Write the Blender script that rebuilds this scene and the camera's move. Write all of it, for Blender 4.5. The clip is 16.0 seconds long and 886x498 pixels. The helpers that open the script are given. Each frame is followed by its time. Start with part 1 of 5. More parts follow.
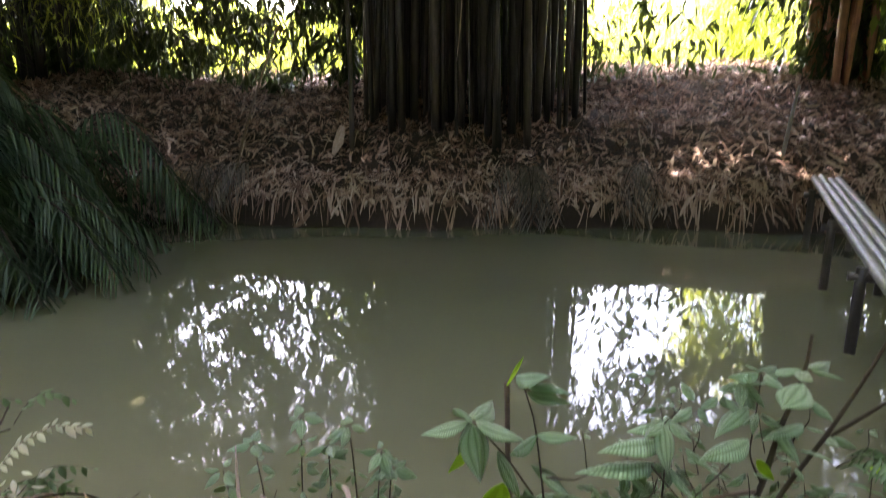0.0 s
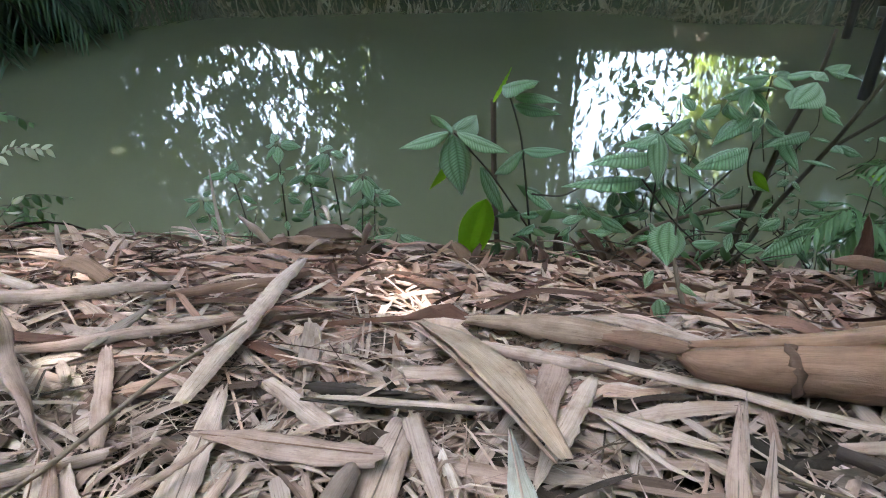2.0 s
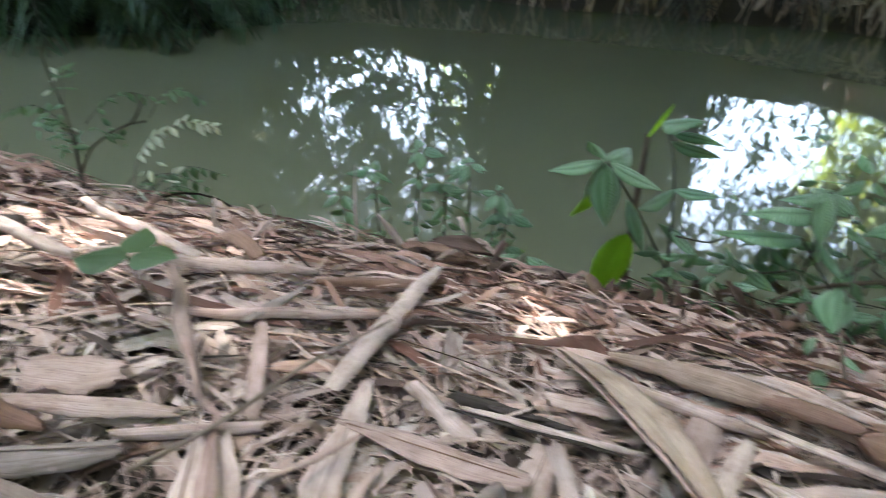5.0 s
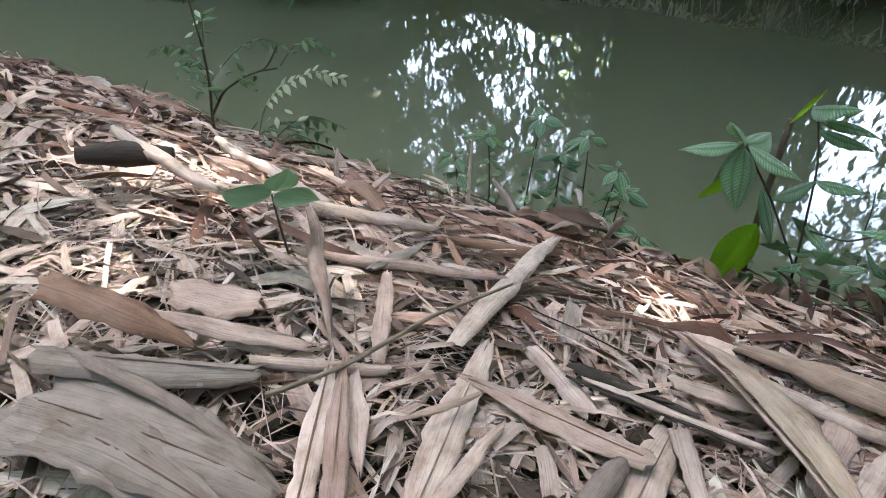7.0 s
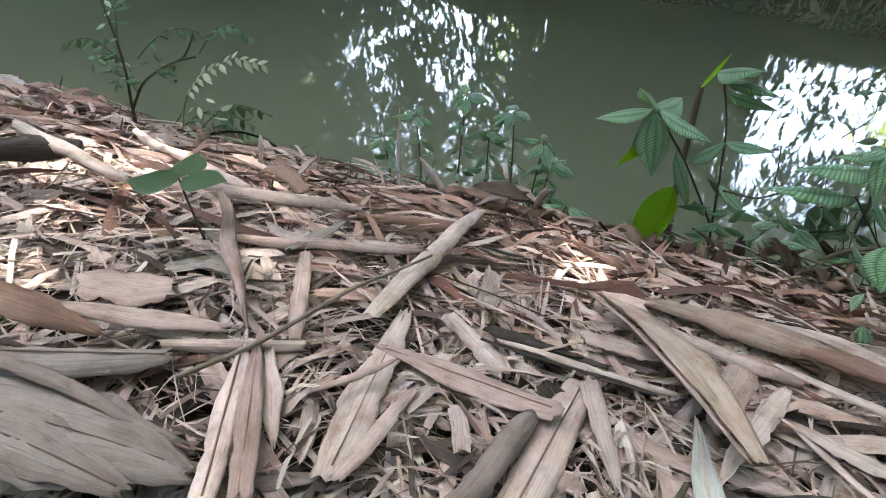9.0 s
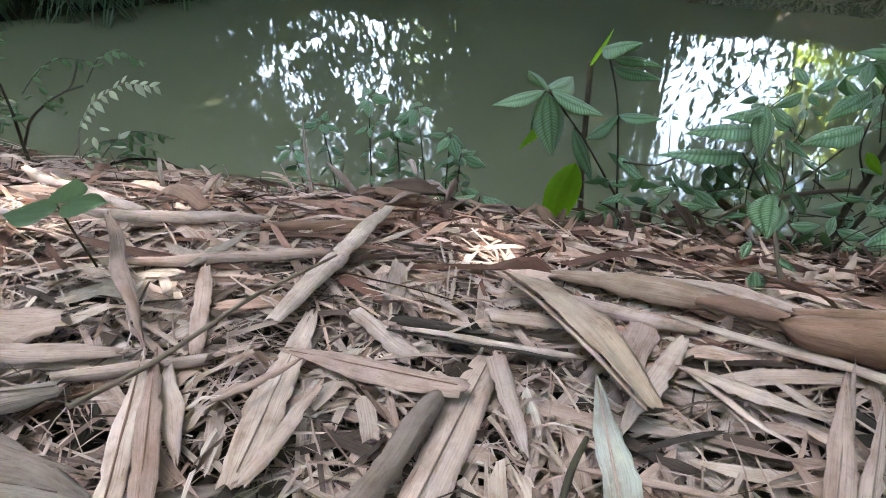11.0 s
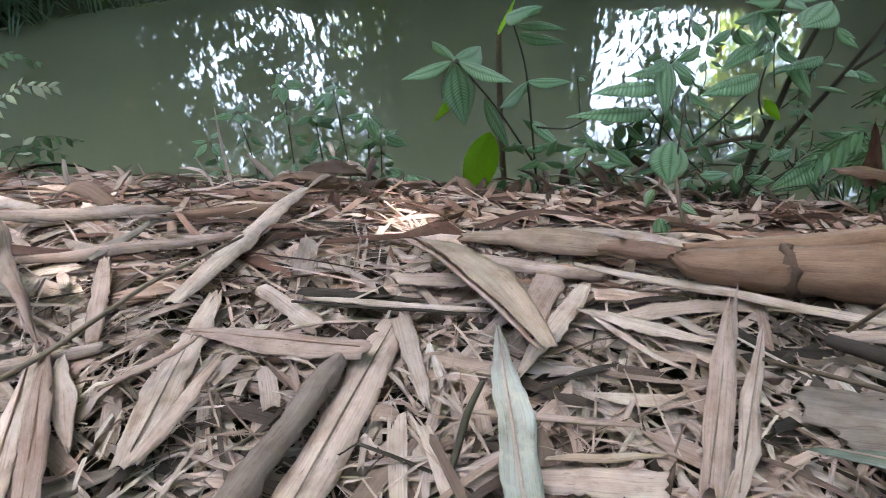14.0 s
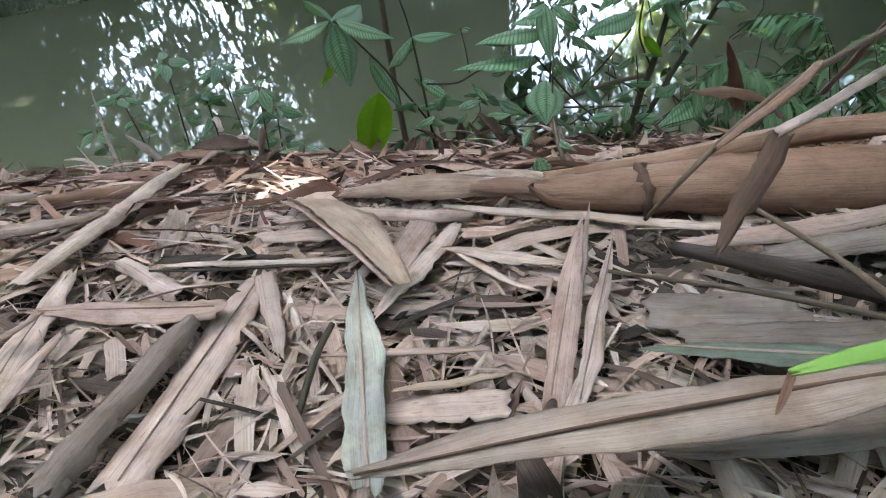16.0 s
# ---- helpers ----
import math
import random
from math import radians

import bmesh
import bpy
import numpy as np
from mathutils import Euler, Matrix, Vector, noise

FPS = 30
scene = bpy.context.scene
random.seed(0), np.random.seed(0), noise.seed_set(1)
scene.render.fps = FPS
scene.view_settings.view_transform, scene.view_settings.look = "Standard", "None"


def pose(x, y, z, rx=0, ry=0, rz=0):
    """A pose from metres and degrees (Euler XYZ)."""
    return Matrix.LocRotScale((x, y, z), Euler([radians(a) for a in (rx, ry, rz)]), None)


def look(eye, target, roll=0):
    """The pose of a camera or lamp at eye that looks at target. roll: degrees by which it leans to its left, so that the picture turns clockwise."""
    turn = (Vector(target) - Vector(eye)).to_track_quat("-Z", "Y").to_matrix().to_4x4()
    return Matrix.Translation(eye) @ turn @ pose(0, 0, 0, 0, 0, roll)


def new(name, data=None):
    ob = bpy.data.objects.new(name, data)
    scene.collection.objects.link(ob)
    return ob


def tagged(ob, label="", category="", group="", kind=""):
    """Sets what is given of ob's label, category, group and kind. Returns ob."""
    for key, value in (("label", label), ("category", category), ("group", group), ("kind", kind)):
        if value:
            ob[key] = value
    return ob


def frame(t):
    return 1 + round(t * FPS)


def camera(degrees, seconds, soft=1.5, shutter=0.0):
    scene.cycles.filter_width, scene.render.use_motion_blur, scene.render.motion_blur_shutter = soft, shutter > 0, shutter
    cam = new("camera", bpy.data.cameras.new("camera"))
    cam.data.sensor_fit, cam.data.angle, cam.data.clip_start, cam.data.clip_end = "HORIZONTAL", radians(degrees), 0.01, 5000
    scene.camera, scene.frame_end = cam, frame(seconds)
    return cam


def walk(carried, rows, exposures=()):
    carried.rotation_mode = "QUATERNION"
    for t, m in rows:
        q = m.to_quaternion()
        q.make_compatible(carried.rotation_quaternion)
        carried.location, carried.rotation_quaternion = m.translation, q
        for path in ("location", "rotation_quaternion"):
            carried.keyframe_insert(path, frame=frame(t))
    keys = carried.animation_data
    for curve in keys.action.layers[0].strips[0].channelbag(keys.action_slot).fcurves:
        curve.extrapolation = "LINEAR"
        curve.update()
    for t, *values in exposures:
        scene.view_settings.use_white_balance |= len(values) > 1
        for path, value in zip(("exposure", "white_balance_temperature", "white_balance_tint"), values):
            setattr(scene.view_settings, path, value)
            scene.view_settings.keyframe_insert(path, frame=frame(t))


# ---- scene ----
cam = camera(68.0, 16.0, soft=1.0, shutter=0.35)
PATH = [
    (0, (0.076, -0.025, 1.366), (-0.101, 1.907, 0.882), -0.2),
    (0.5, (0.076, 0.005, 1.288), (-0.129, 1.854, 0.554), -1.9),
    (1, (0.1, 0.014, 1.226), (-0.08, 1.814, 0.373), -1.3),
    (1.5, (0.115, 0.028, 1.171), (-0.057, 1.729, 0.135), 0.2),
    (2, (0.124, 0.031, 1.158), (-0.045, 1.707, 0.081), -1.0),
    (2.5, (0.148, 0.023, 1.143), (0.038, 1.683, 0.034), -1.4),
    (3, (0.183, 0.019, 1.126), (0.144, 1.67, -0.001), -1.1),
    (3.5, (0.223, 0.001, 1.096), (0.257, 1.65, -0.034), -2.3),
    (4, (0.201, 0.003, 1.105), (0.2, 1.658, -0.018), -0.9),
    (4.5, (0.14, 0.012, 1.126), (-0.014, 1.703, 0.069), 1.6),
    (5, (0.028, 0.021, 1.151), (-0.419, 1.674, 0.118), 2.9),
    (5.2, (0.001, 0.014, 1.147), (-0.585, 1.643, 0.145), 1.1),
    (7.3, (-0.029, -0.003, 1.133), (-0.691, 1.509, 0.003), 4.2),
    (7.5, (-0.021, -0.003, 1.131), (-0.663, 1.52, 0.005), 3.9),
    (8, (0.016, -0.004, 1.122), (-0.553, 1.532, -0.025), 3.8),
    (8.5, (0.028, -0.004, 1.118), (-0.518, 1.535, -0.037), 3.6),
    (9, (0.031, -0.001, 1.127), (-0.498, 1.551, -0.018), 3.4),
    (9.5, (0.048, -0.002, 1.126), (-0.441, 1.567, -0.014), 2.9),
    (10, (0.067, 0.0, 1.129), (-0.364, 1.589, -0.007), 2.0),
    (10.2, (0.073, 0.003, 1.123), (-0.339, 1.598, -0.011), 1.5),
    (12.5, (0.121, -0.005, 1.11), (-0.204, 1.621, -0.007), -1.7),
    (13, (0.131, -0.006, 1.106), (-0.175, 1.623, -0.013), -2.1),
    (13.5, (0.147, -0.01, 1.092), (-0.114, 1.612, -0.049), -2.2),
    (14, (0.165, -0.009, 1.083), (-0.063, 1.612, -0.067), -2.5),
    (14.5, (0.194, -0.019, 1.08), (0.024, 1.606, -0.073), -3.5),
    (15, (0.232, -0.021, 1.068), (0.104, 1.599, -0.098), -5.0),
    (15.5, (0.258, -0.022, 1.051), (0.172, 1.593, -0.126), -5.7),
    (16, (0.268, -0.016, 1.034), (0.195, 1.578, -0.172), -5.0),
]
walk(cam, [(t, look(eye, target, roll)) for t, eye, target, roll in PATH],
     exposures=[(0.0, 4.82, 7700, 24), (0.6, 4.97, 6850, 12), (1.2, 4.76, 6700, 8), (1.8, 4.62, 6550, 5), (16.0, 4.60, 6550, 5)])
# ---- world and light ----
SUN_TO = Vector((-0.22, 0.36, 0.90)).normalized()      # towards the sun
world = bpy.data.worlds.new("sky")
scene.world = world
world.use_nodes = True
wn = world.node_tree
sky = wn.nodes.new("ShaderNodeTexSky")
sky.sky_type = "NISHITA"
sky.sun_disc = False
sky.sun_elevation = math.asin(SUN_TO.z)
sky.sun_rotation = math.atan2(SUN_TO.x, SUN_TO.y)
sky.dust_density = 3.0
wn.nodes["Background"].inputs["Strength"].default_value = 0.15
wn.links.new(sky.outputs["Color"], wn.nodes["Background"].inputs["Color"])
sun = new("sun", bpy.data.lights.new("sun", "SUN"))
sun.data.energy, sun.data.angle, sun.data.color = 3.0, radians(0.6), (1.0, 0.95, 0.86)
sun.matrix_world = look((0, 0, 30), Vector((0, 0, 30)) - SUN_TO)


# ---- materials ----
def material(name):
    m = bpy.data.materials.new(name)
    m.use_nodes = True
    nt = m.node_tree
    return m, nt, nt.nodes["Principled BSDF"]


def node(nt, kind, **values):
    n = nt.nodes.new(kind)
    for key, value in values.items():
        n.inputs[key].default_value = value
    return n


def ramp(nt, stops, fac):
    r = nt.nodes.new("ShaderNodeValToRGB")
    e = r.color_ramp.elements
    while len(e) < len(stops):
        e.new(0.5)
    for el, (p, c) in zip(e, stops):
        el.position, el.color = p, (*c, 1)
    nt.links.new(fac, r.inputs["Fac"])
    return r.outputs["Color"]


def mix(nt, a, b, fac, mode="MIX"):
    n = nt.nodes.new("ShaderNodeMix")
    n.data_type, n.blend_type = "RGBA", mode
    for slot, v in ((0, fac), (6, a), (7, b)):
        if isinstance(v, (int, float)):
            n.inputs[slot].default_value = v
        elif isinstance(v, tuple):
            n.inputs[slot].default_value = (*v, 1)
        else:
            nt.links.new(v, n.inputs[slot])
    return n.outputs[2]


def noise_tex(nt, vector, scale, detail=4.0, rough=0.55, distort=0.0):
    n = node(nt, "ShaderNodeTexNoise", Scale=scale, Detail=detail, Roughness=rough, Distortion=distort)
    nt.links.new(vector, n.inputs["Vector"])
    return n.outputs["Fac"]


def scaled(nt, vector, s):
    m = nt.nodes.new("ShaderNodeMapping")
    m.inputs["Scale"].default_value = s
    nt.links.new(vector, m.inputs["Vector"])
    return m.outputs["Vector"]


def bumped(nt, bsdf, height, strength, distance):
    b = node(nt, "ShaderNodeBump", Strength=strength, Distance=distance)
    nt.links.new(height, b.inputs["Height"])
    nt.links.new(b.outputs["Normal"], bsdf.inputs["Normal"])


def random_of(nt, island):
    return (nt.nodes.new("ShaderNodeNewGeometry").outputs["Random Per Island"] if island
            else nt.nodes.new("ShaderNodeObjectInfo").outputs["Random"])


def dry_fibre(name, stops, island=False, stain=(0.10, 0.075, 0.06), stain_amount=0.5, rough=0.72):
    """Dry bamboo sheath: long fibres along the piece, blotches and a darker mould."""
    m, nt, b = material(name)
    uv = nt.nodes.new("ShaderNodeUVMap").outputs["UV"]
    fibre = noise_tex(nt, scaled(nt, uv, (7, 560, 1)), 1.0, 4.0, 0.7, 0.15)
    drift = noise_tex(nt, scaled(nt, uv, (16, 30, 1)), 1.0, 5.0, 0.65)
    specks = noise_tex(nt, scaled(nt, uv, (45, 520, 1)), 1.0, 3.0, 0.6)
    broad = noise_tex(nt, scaled(nt, uv, (4, 60, 1)), 1.0, 3.0, 0.6)
    blot = noise_tex(nt, scaled(nt, uv, (32, 48, 1)), 1.0, 6.0, 0.7)
    col = ramp(nt, [(p, (r * 0.955, g, c * 1.09)) for p, (r, g, c) in stops], random_of(nt, island))
    lines = ramp(nt, [(0.26, (0.30, 0.26, 0.24)), (0.40, (0.84, 0.81, 0.79)), (0.52, (0.98, 0.97, 0.96)), (0.72, (1.14, 1.13, 1.12))], fibre)
    col = mix(nt, col, lines, 0.9, "MULTIPLY")
    bands = ramp(nt, [(0.35, (0.8, 0.75, 0.7)), (0.6, (1.06, 1.05, 1.03))], broad)
    col = mix(nt, col, bands, 0.6, "MULTIPLY")
    col = mix(nt, col, ramp(nt, [(0.32, (0.62, 0.53, 0.46)), (0.5, (0.98, 0.96, 0.95)), (0.68, (1.2, 1.2, 1.2))], drift), 0.8, "MULTIPLY")
    col = mix(nt, col, ramp(nt, [(0.28, (0.25, 0.22, 0.2)), (0.38, (1, 1, 1))], specks), 0.7, "MULTIPLY")
    spots = ramp(nt, [(0.52, (0, 0, 0)), (0.72, (1, 1, 1))], blot)
    sep = nt.nodes.new("ShaderNodeRGBToBW")
    nt.links.new(spots, sep.inputs["Color"])
    mul = nt.nodes.new("ShaderNodeMath")
    mul.operation = "MULTIPLY"
    mul.inputs[1].default_value = stain_amount
    nt.links.new(sep.outputs["Val"], mul.inputs[0])
    col = mix(nt, col, stain, mul.outputs[0])
    nt.links.new(col, b.inputs["Base Color"])
    b.inputs["Roughness"].default_value = rough
    b.inputs["Specular IOR Level"].default_value = 0.3
    wrinkle = nt.nodes.new("ShaderNodeMath")
    wrinkle.operation = "MULTIPLY_ADD"
    nt.links.new(drift, wrinkle.inputs[0])
    wrinkle.inputs[1].default_value = 2.5
    nt.links.new(fibre, wrinkle.inputs[2])
    bumped(nt, b, wrinkle.outputs[0], 0.8, 0.0012)
    return m


PALE = [(0.0, (0.350, 0.242, 0.209)), (0.3, (0.433, 0.318, 0.280)), (0.6, (0.494, 0.375, 0.332)), (0.85, (0.371, 0.285, 0.261)), (1.0, (0.556, 0.432, 0.380))]
MIXED = [(0.0, (0.030, 0.022, 0.019)), (0.14, (0.11, 0.072, 0.058)), (0.28, (0.345, 0.240, 0.205)), (0.5, (0.443, 0.328, 0.285)), (0.75, (0.371, 0.285, 0.257)), (0.9, (0.54, 0.425, 0.37)), (1.0, (0.49, 0.415, 0.375))]
RUSSET = [(0.0, (0.026, 0.015, 0.012)), (0.24, (0.150, 0.070, 0.051)), (0.46, (0.400, 0.232, 0.180)), (0.66, (0.520, 0.355, 0.296)), (1.0, (0.650, 0.475, 0.41))]
FARDRY = [(0.0, (0.06, 0.038, 0.030)), (0.25, (0.25, 0.150, 0.112)), (0.55, (0.50, 0.34, 0.27)), (0.85, (0.58, 0.43, 0.35)), (1.0, (0.66, 0.53, 0.45))]
mat_pale = dry_fibre("dry_sheath_pale", PALE)
mat_tan = dry_fibre("dry_sheath_tan", [(0.0, (0.40, 0.298, 0.232)), (1.0, (0.43, 0.322, 0.252))], stain_amount=0.25, rough=0.5)
mat_light = dry_fibre("bleached_sheath", [(0.0, (0.47, 0.36, 0.315)), (1.0, (0.56, 0.44, 0.385))], stain_amount=0.4)
mat_leaf = dry_fibre("streaked_leaf", [(0.0, (0.30, 0.232, 0.196)), (1.0, (0.31, 0.24, 0.203))], stain=(0.16, 0.10, 0.075), stain_amount=0.5, rough=0.5)
mat_fawn = dry_fibre("fawn_sheath", [(0.0, (0.315, 0.218, 0.168)), (1.0, (0.345, 0.242, 0.188))], stain_amount=0.25, rough=0.5)
mat_brown = dry_fibre("dry_sheath_brown", [(0.0, (0.19, 0.105, 0.075)), (1.0, (0.29, 0.175, 0.13))], stain_amount=0.4, rough=0.55)
# Serves rotten wood and also the black shaded gaps between pieces.
mat_dark = dry_fibre("rotten_and_shaded_sheath", [(0.0, (0.032, 0.025, 0.022)), (1.0, (0.065, 0.05, 0.044))], stain=(0.02, 0.016, 0.014), stain_amount=0.5, rough=0.9)
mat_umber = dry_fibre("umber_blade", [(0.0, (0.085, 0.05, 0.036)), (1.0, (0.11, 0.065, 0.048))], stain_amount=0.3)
mat_grey = dry_fibre("grey_sheath", [(0.0, (0.200, 0.162, 0.143)), (1.0, (0.245, 0.200, 0.178))], stain_amount=0.4)
mat_slate = dry_fibre("weathered_sheath", [(0.0, (0.195, 0.150, 0.130)), (1.0, (0.24, 0.19, 0.168))], stain=(0.06, 0.055, 0.06), stain_amount=0.6)
mat_greygreen = dry_fibre("faded_leaf", [(0.0, (0.298, 0.302, 0.285)), (1.0, (0.325, 0.325, 0.303))], stain=(0.45, 0.43, 0.375), stain_amount=0.7, rough=0.5)
mat_darkgreen = dry_fibre("dull_green_leaf", [(0.0, (0.13, 0.16, 0.13)), (1.0, (0.16, 0.18, 0.15))], stain=(0.28, 0.27, 0.22), stain_amount=0.4, rough=0.5)
mat_litter = dry_fibre("litter_mixed", MIXED, island=True, stain_amount=0.55)
# Decayed crumbs, darkened further so gaps between the sheaths read as shade.
mat_humus_shade = dry_fibre("litter_decayed_shade", [(0.0, (0.015, 0.011, 0.010)), (0.4, (0.055, 0.041, 0.034)), (0.7, (0.12, 0.092, 0.078)), (0.9, (0.28, 0.22, 0.19)), (1.0, (0.44, 0.36, 0.31))], island=True, stain_amount=0.55)
# Near-black stops stand in for the shadow gap under the leaning stalks.
mat_shadow_gap = dry_fibre("litter_shadow_gap", [(0.0, (0.014, 0.011, 0.010)), (0.6, (0.05, 0.038, 0.032)), (0.85, (0.16, 0.12, 0.10)), (1.0, (0.36, 0.28, 0.24))], island=True, stain_amount=0.5)
mat_russet = dry_fibre("litter_russet", RUSSET, island=True, stain_amount=0.5)
mat_fardry = dry_fibre("far_litter", FARDRY, island=True, stain_amount=0.4)
mat_twig = dry_fibre("twig_bark", [(0.0, (0.10, 0.075, 0.055)), (1.0, (0.20, 0.15, 0.11))], stain_amount=0.4)
mat_paletwig = dry_fibre("grey_twig", [(0.0, (0.20, 0.155, 0.125)), (1.0, (0.26, 0.205, 0.165))], stain_amount=0.4)
mat_stem = dry_fibre("shrub_stem", [(0.0, (0.045, 0.04, 0.028)), (1.0, (0.09, 0.075, 0.05))], stain=(0.05, 0.07, 0.03), stain_amount=0.5)


def soil_material():
    m, nt, b = material("soil")
    pos = nt.nodes.new("ShaderNodeTexCoord").outputs["Object"]
    big = noise_tex(nt, pos, 1.6, 6.0, 0.6)
    fine = noise_tex(nt, pos, 45.0, 6.0, 0.7)
    col = ramp(nt, [(0.3, (0.018, 0.012, 0.010)), (0.55, (0.036, 0.023, 0.017)), (0.75, (0.07, 0.046, 0.034))], big)
    col = mix(nt, col, ramp(nt, [(0.3, (0.5, 0.5, 0.5)), (0.7, (1.25, 1.2, 1.15))], fine), 0.8, "MULTIPLY")
    nt.links.new(col, b.inputs["Base Color"])
    b.inputs["Roughness"].default_value = 0.9
    bumped(nt, b, fine, 0.8, 0.02)
    return m


def water_material():
    m, nt, b = material("muddy_water")
    pos = nt.nodes.new("ShaderNodeTexCoord").outputs["Object"]
    murk = noise_tex(nt, pos, 0.5, 3.0, 0.5)
    nt.links.new(ramp(nt, [(0.3, (0.124, 0.128, 0.082)), (0.7, (0.145, 0.149, 0.096))], murk), b.inputs["Base Color"])
    b.inputs["Roughness"].default_value = 0.02
    b.inputs["IOR"].default_value = 1.33
    wave = noise_tex(nt, scaled(nt, pos, (2.0, 1.1, 1.0)), 7.0, 2.0, 0.5)
    bumped(nt, b, wave, 1.0, 0.00030)
    return m


def leaf_material(name, stops, island=False, through_light=0.35, rough=0.45, veins=False, thin=(0.20, 0.34, 0.05)):
    m, nt, b = material(name)
    uv = nt.nodes.new("ShaderNodeUVMap").outputs["UV"]
    col = ramp(nt, stops, random_of(nt, island))
    if veins:
        sep = nt.nodes.new("ShaderNodeSeparateXYZ")
        nt.links.new(uv, sep.inputs[0])

        def calc(op, a, c):
            n = nt.nodes.new("ShaderNodeMath")
            n.operation = op
            for i, v in enumerate((a, c)):
                if isinstance(v, (int, float)):
                    n.inputs[i].default_value = v
                else:
                    nt.links.new(v, n.inputs[i])
            return n.outputs[0]
        side = calc("ABSOLUTE", calc("SUBTRACT", sep.outputs["X"], 0.5), 0.0)
        # cross ribs between curved main veins that run from base to tip
        rib = calc("ABSOLUTE", calc("SINE", calc("SUBTRACT", calc("MULTIPLY", sep.outputs["Y"], 62.0), calc("MULTIPLY", side, 16.0)), 0.0), 0.0)
        main = calc("ABSOLUTE", calc("SINE", calc("MULTIPLY", side, 12.6), 0.0), 0.0)
        quilt = calc("MULTIPLY", calc("POWER", rib, 0.5), calc("POWER", main, 0.4))
        # Bright rib stops also paint in the pale sheen the leaf catches.
        col = mix(nt, col, ramp(nt, [(0.0, (0.30, 0.40, 0.32)), (0.5, (0.90, 0.95, 0.92)), (1.0, (2.1, 1.9, 2.1))], quilt), 0.95, "MULTIPLY")
        bumped(nt, b, quilt, 1.0, 0.002)
    blot = noise_tex(nt, nt.nodes.new("ShaderNodeTexCoord").outputs["Object"], 30.0, 3.0)
    col = mix(nt, col, ramp(nt, [(0.3, (0.75, 0.8, 0.7)), (0.7, (1.15, 1.1, 1.05))], blot), 0.6, "MULTIPLY")
    nt.links.new(col, b.inputs["Base Color"])
    b.inputs["Roughness"].default_value = rough
    b.inputs["Sheen Weight"].default_value = 0.6 if veins else 0.0
    tr = nt.nodes.new("ShaderNodeBsdfTranslucent")
    nt.links.new(mix(nt, col, thin, 0.5), tr.inputs["Color"])
    ms = node(nt, "ShaderNodeMixShader", Fac=through_light)
    nt.links.new(b.outputs[0], ms.inputs[1])
    nt.links.new(tr.outputs[0], ms.inputs[2])
    nt.links.new(ms.outputs[0], nt.nodes["Material Output"].inputs["Surface"])
    return m


mat_soil, mat_water = soil_material(), water_material()
mat_shrub = leaf_material("shrub_leaf", [(0.0, (0.105, 0.215, 0.118)), (0.5, (0.148, 0.285, 0.158)), (1.0, (0.20, 0.335, 0.205))], veins=True, rough=0.26)
mat_yellow = leaf_material("yellowing_leaf", [(0.0, (0.15, 0.31, 0.02)), (1.0, (0.20, 0.36, 0.025))], through_light=0.7, thin=(0.48, 0.85, 0.03))
mat_bleached = leaf_material("bleached_leaflet", [(0.0, (0.42, 0.45, 0.34)), (1.0, (0.55, 0.56, 0.45))], thin=(0.5, 0.55, 0.4))
mat_fern = leaf_material("fern_leaflet", [(0.0, (0.06, 0.14, 0.07)), (1.0, (0.13, 0.24, 0.13))], island=True)
mat_small = leaf_material("small_leaf", [(0.0, (0.035, 0.075, 0.04)), (1.0, (0.07, 0.13, 0.065))])
mat_fresh = leaf_material("fresh_blade", [(0.0, (0.22, 0.42, 0.10)), (1.0, (0.24, 0.44, 0.11))], thin=(0.3, 0.5, 0.08))
# One bamboo leaf in three tones, with sun and shade put into the colour.
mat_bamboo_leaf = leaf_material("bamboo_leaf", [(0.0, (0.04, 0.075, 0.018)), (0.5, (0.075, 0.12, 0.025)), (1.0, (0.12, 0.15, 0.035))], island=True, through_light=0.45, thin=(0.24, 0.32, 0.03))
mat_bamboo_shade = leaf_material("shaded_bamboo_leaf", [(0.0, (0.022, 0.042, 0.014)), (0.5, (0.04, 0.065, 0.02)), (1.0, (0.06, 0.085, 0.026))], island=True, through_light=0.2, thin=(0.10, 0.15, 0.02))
mat_bamboo_sunny = leaf_material("sunlit_bamboo_leaf", [(0.0, (0.15, 0.20, 0.03)), (0.5, (0.24, 0.30, 0.05)), (1.0, (0.32, 0.37, 0.08))], island=True, through_light=0.6, thin=(0.64, 0.74, 0.14))
mat_palm = leaf_material("palm_leaflet", [(0.0, (0.018, 0.048, 0.028)), (0.6, (0.045, 0.095, 0.058)), (1.0, (0.11, 0.16, 0.12))], island=True, through_light=0.25)
mat_dry_palm = dry_fibre("dead_frond", [(0.0, (0.10, 0.09, 0.085)), (1.0, (0.30, 0.26, 0.23))], island=True)


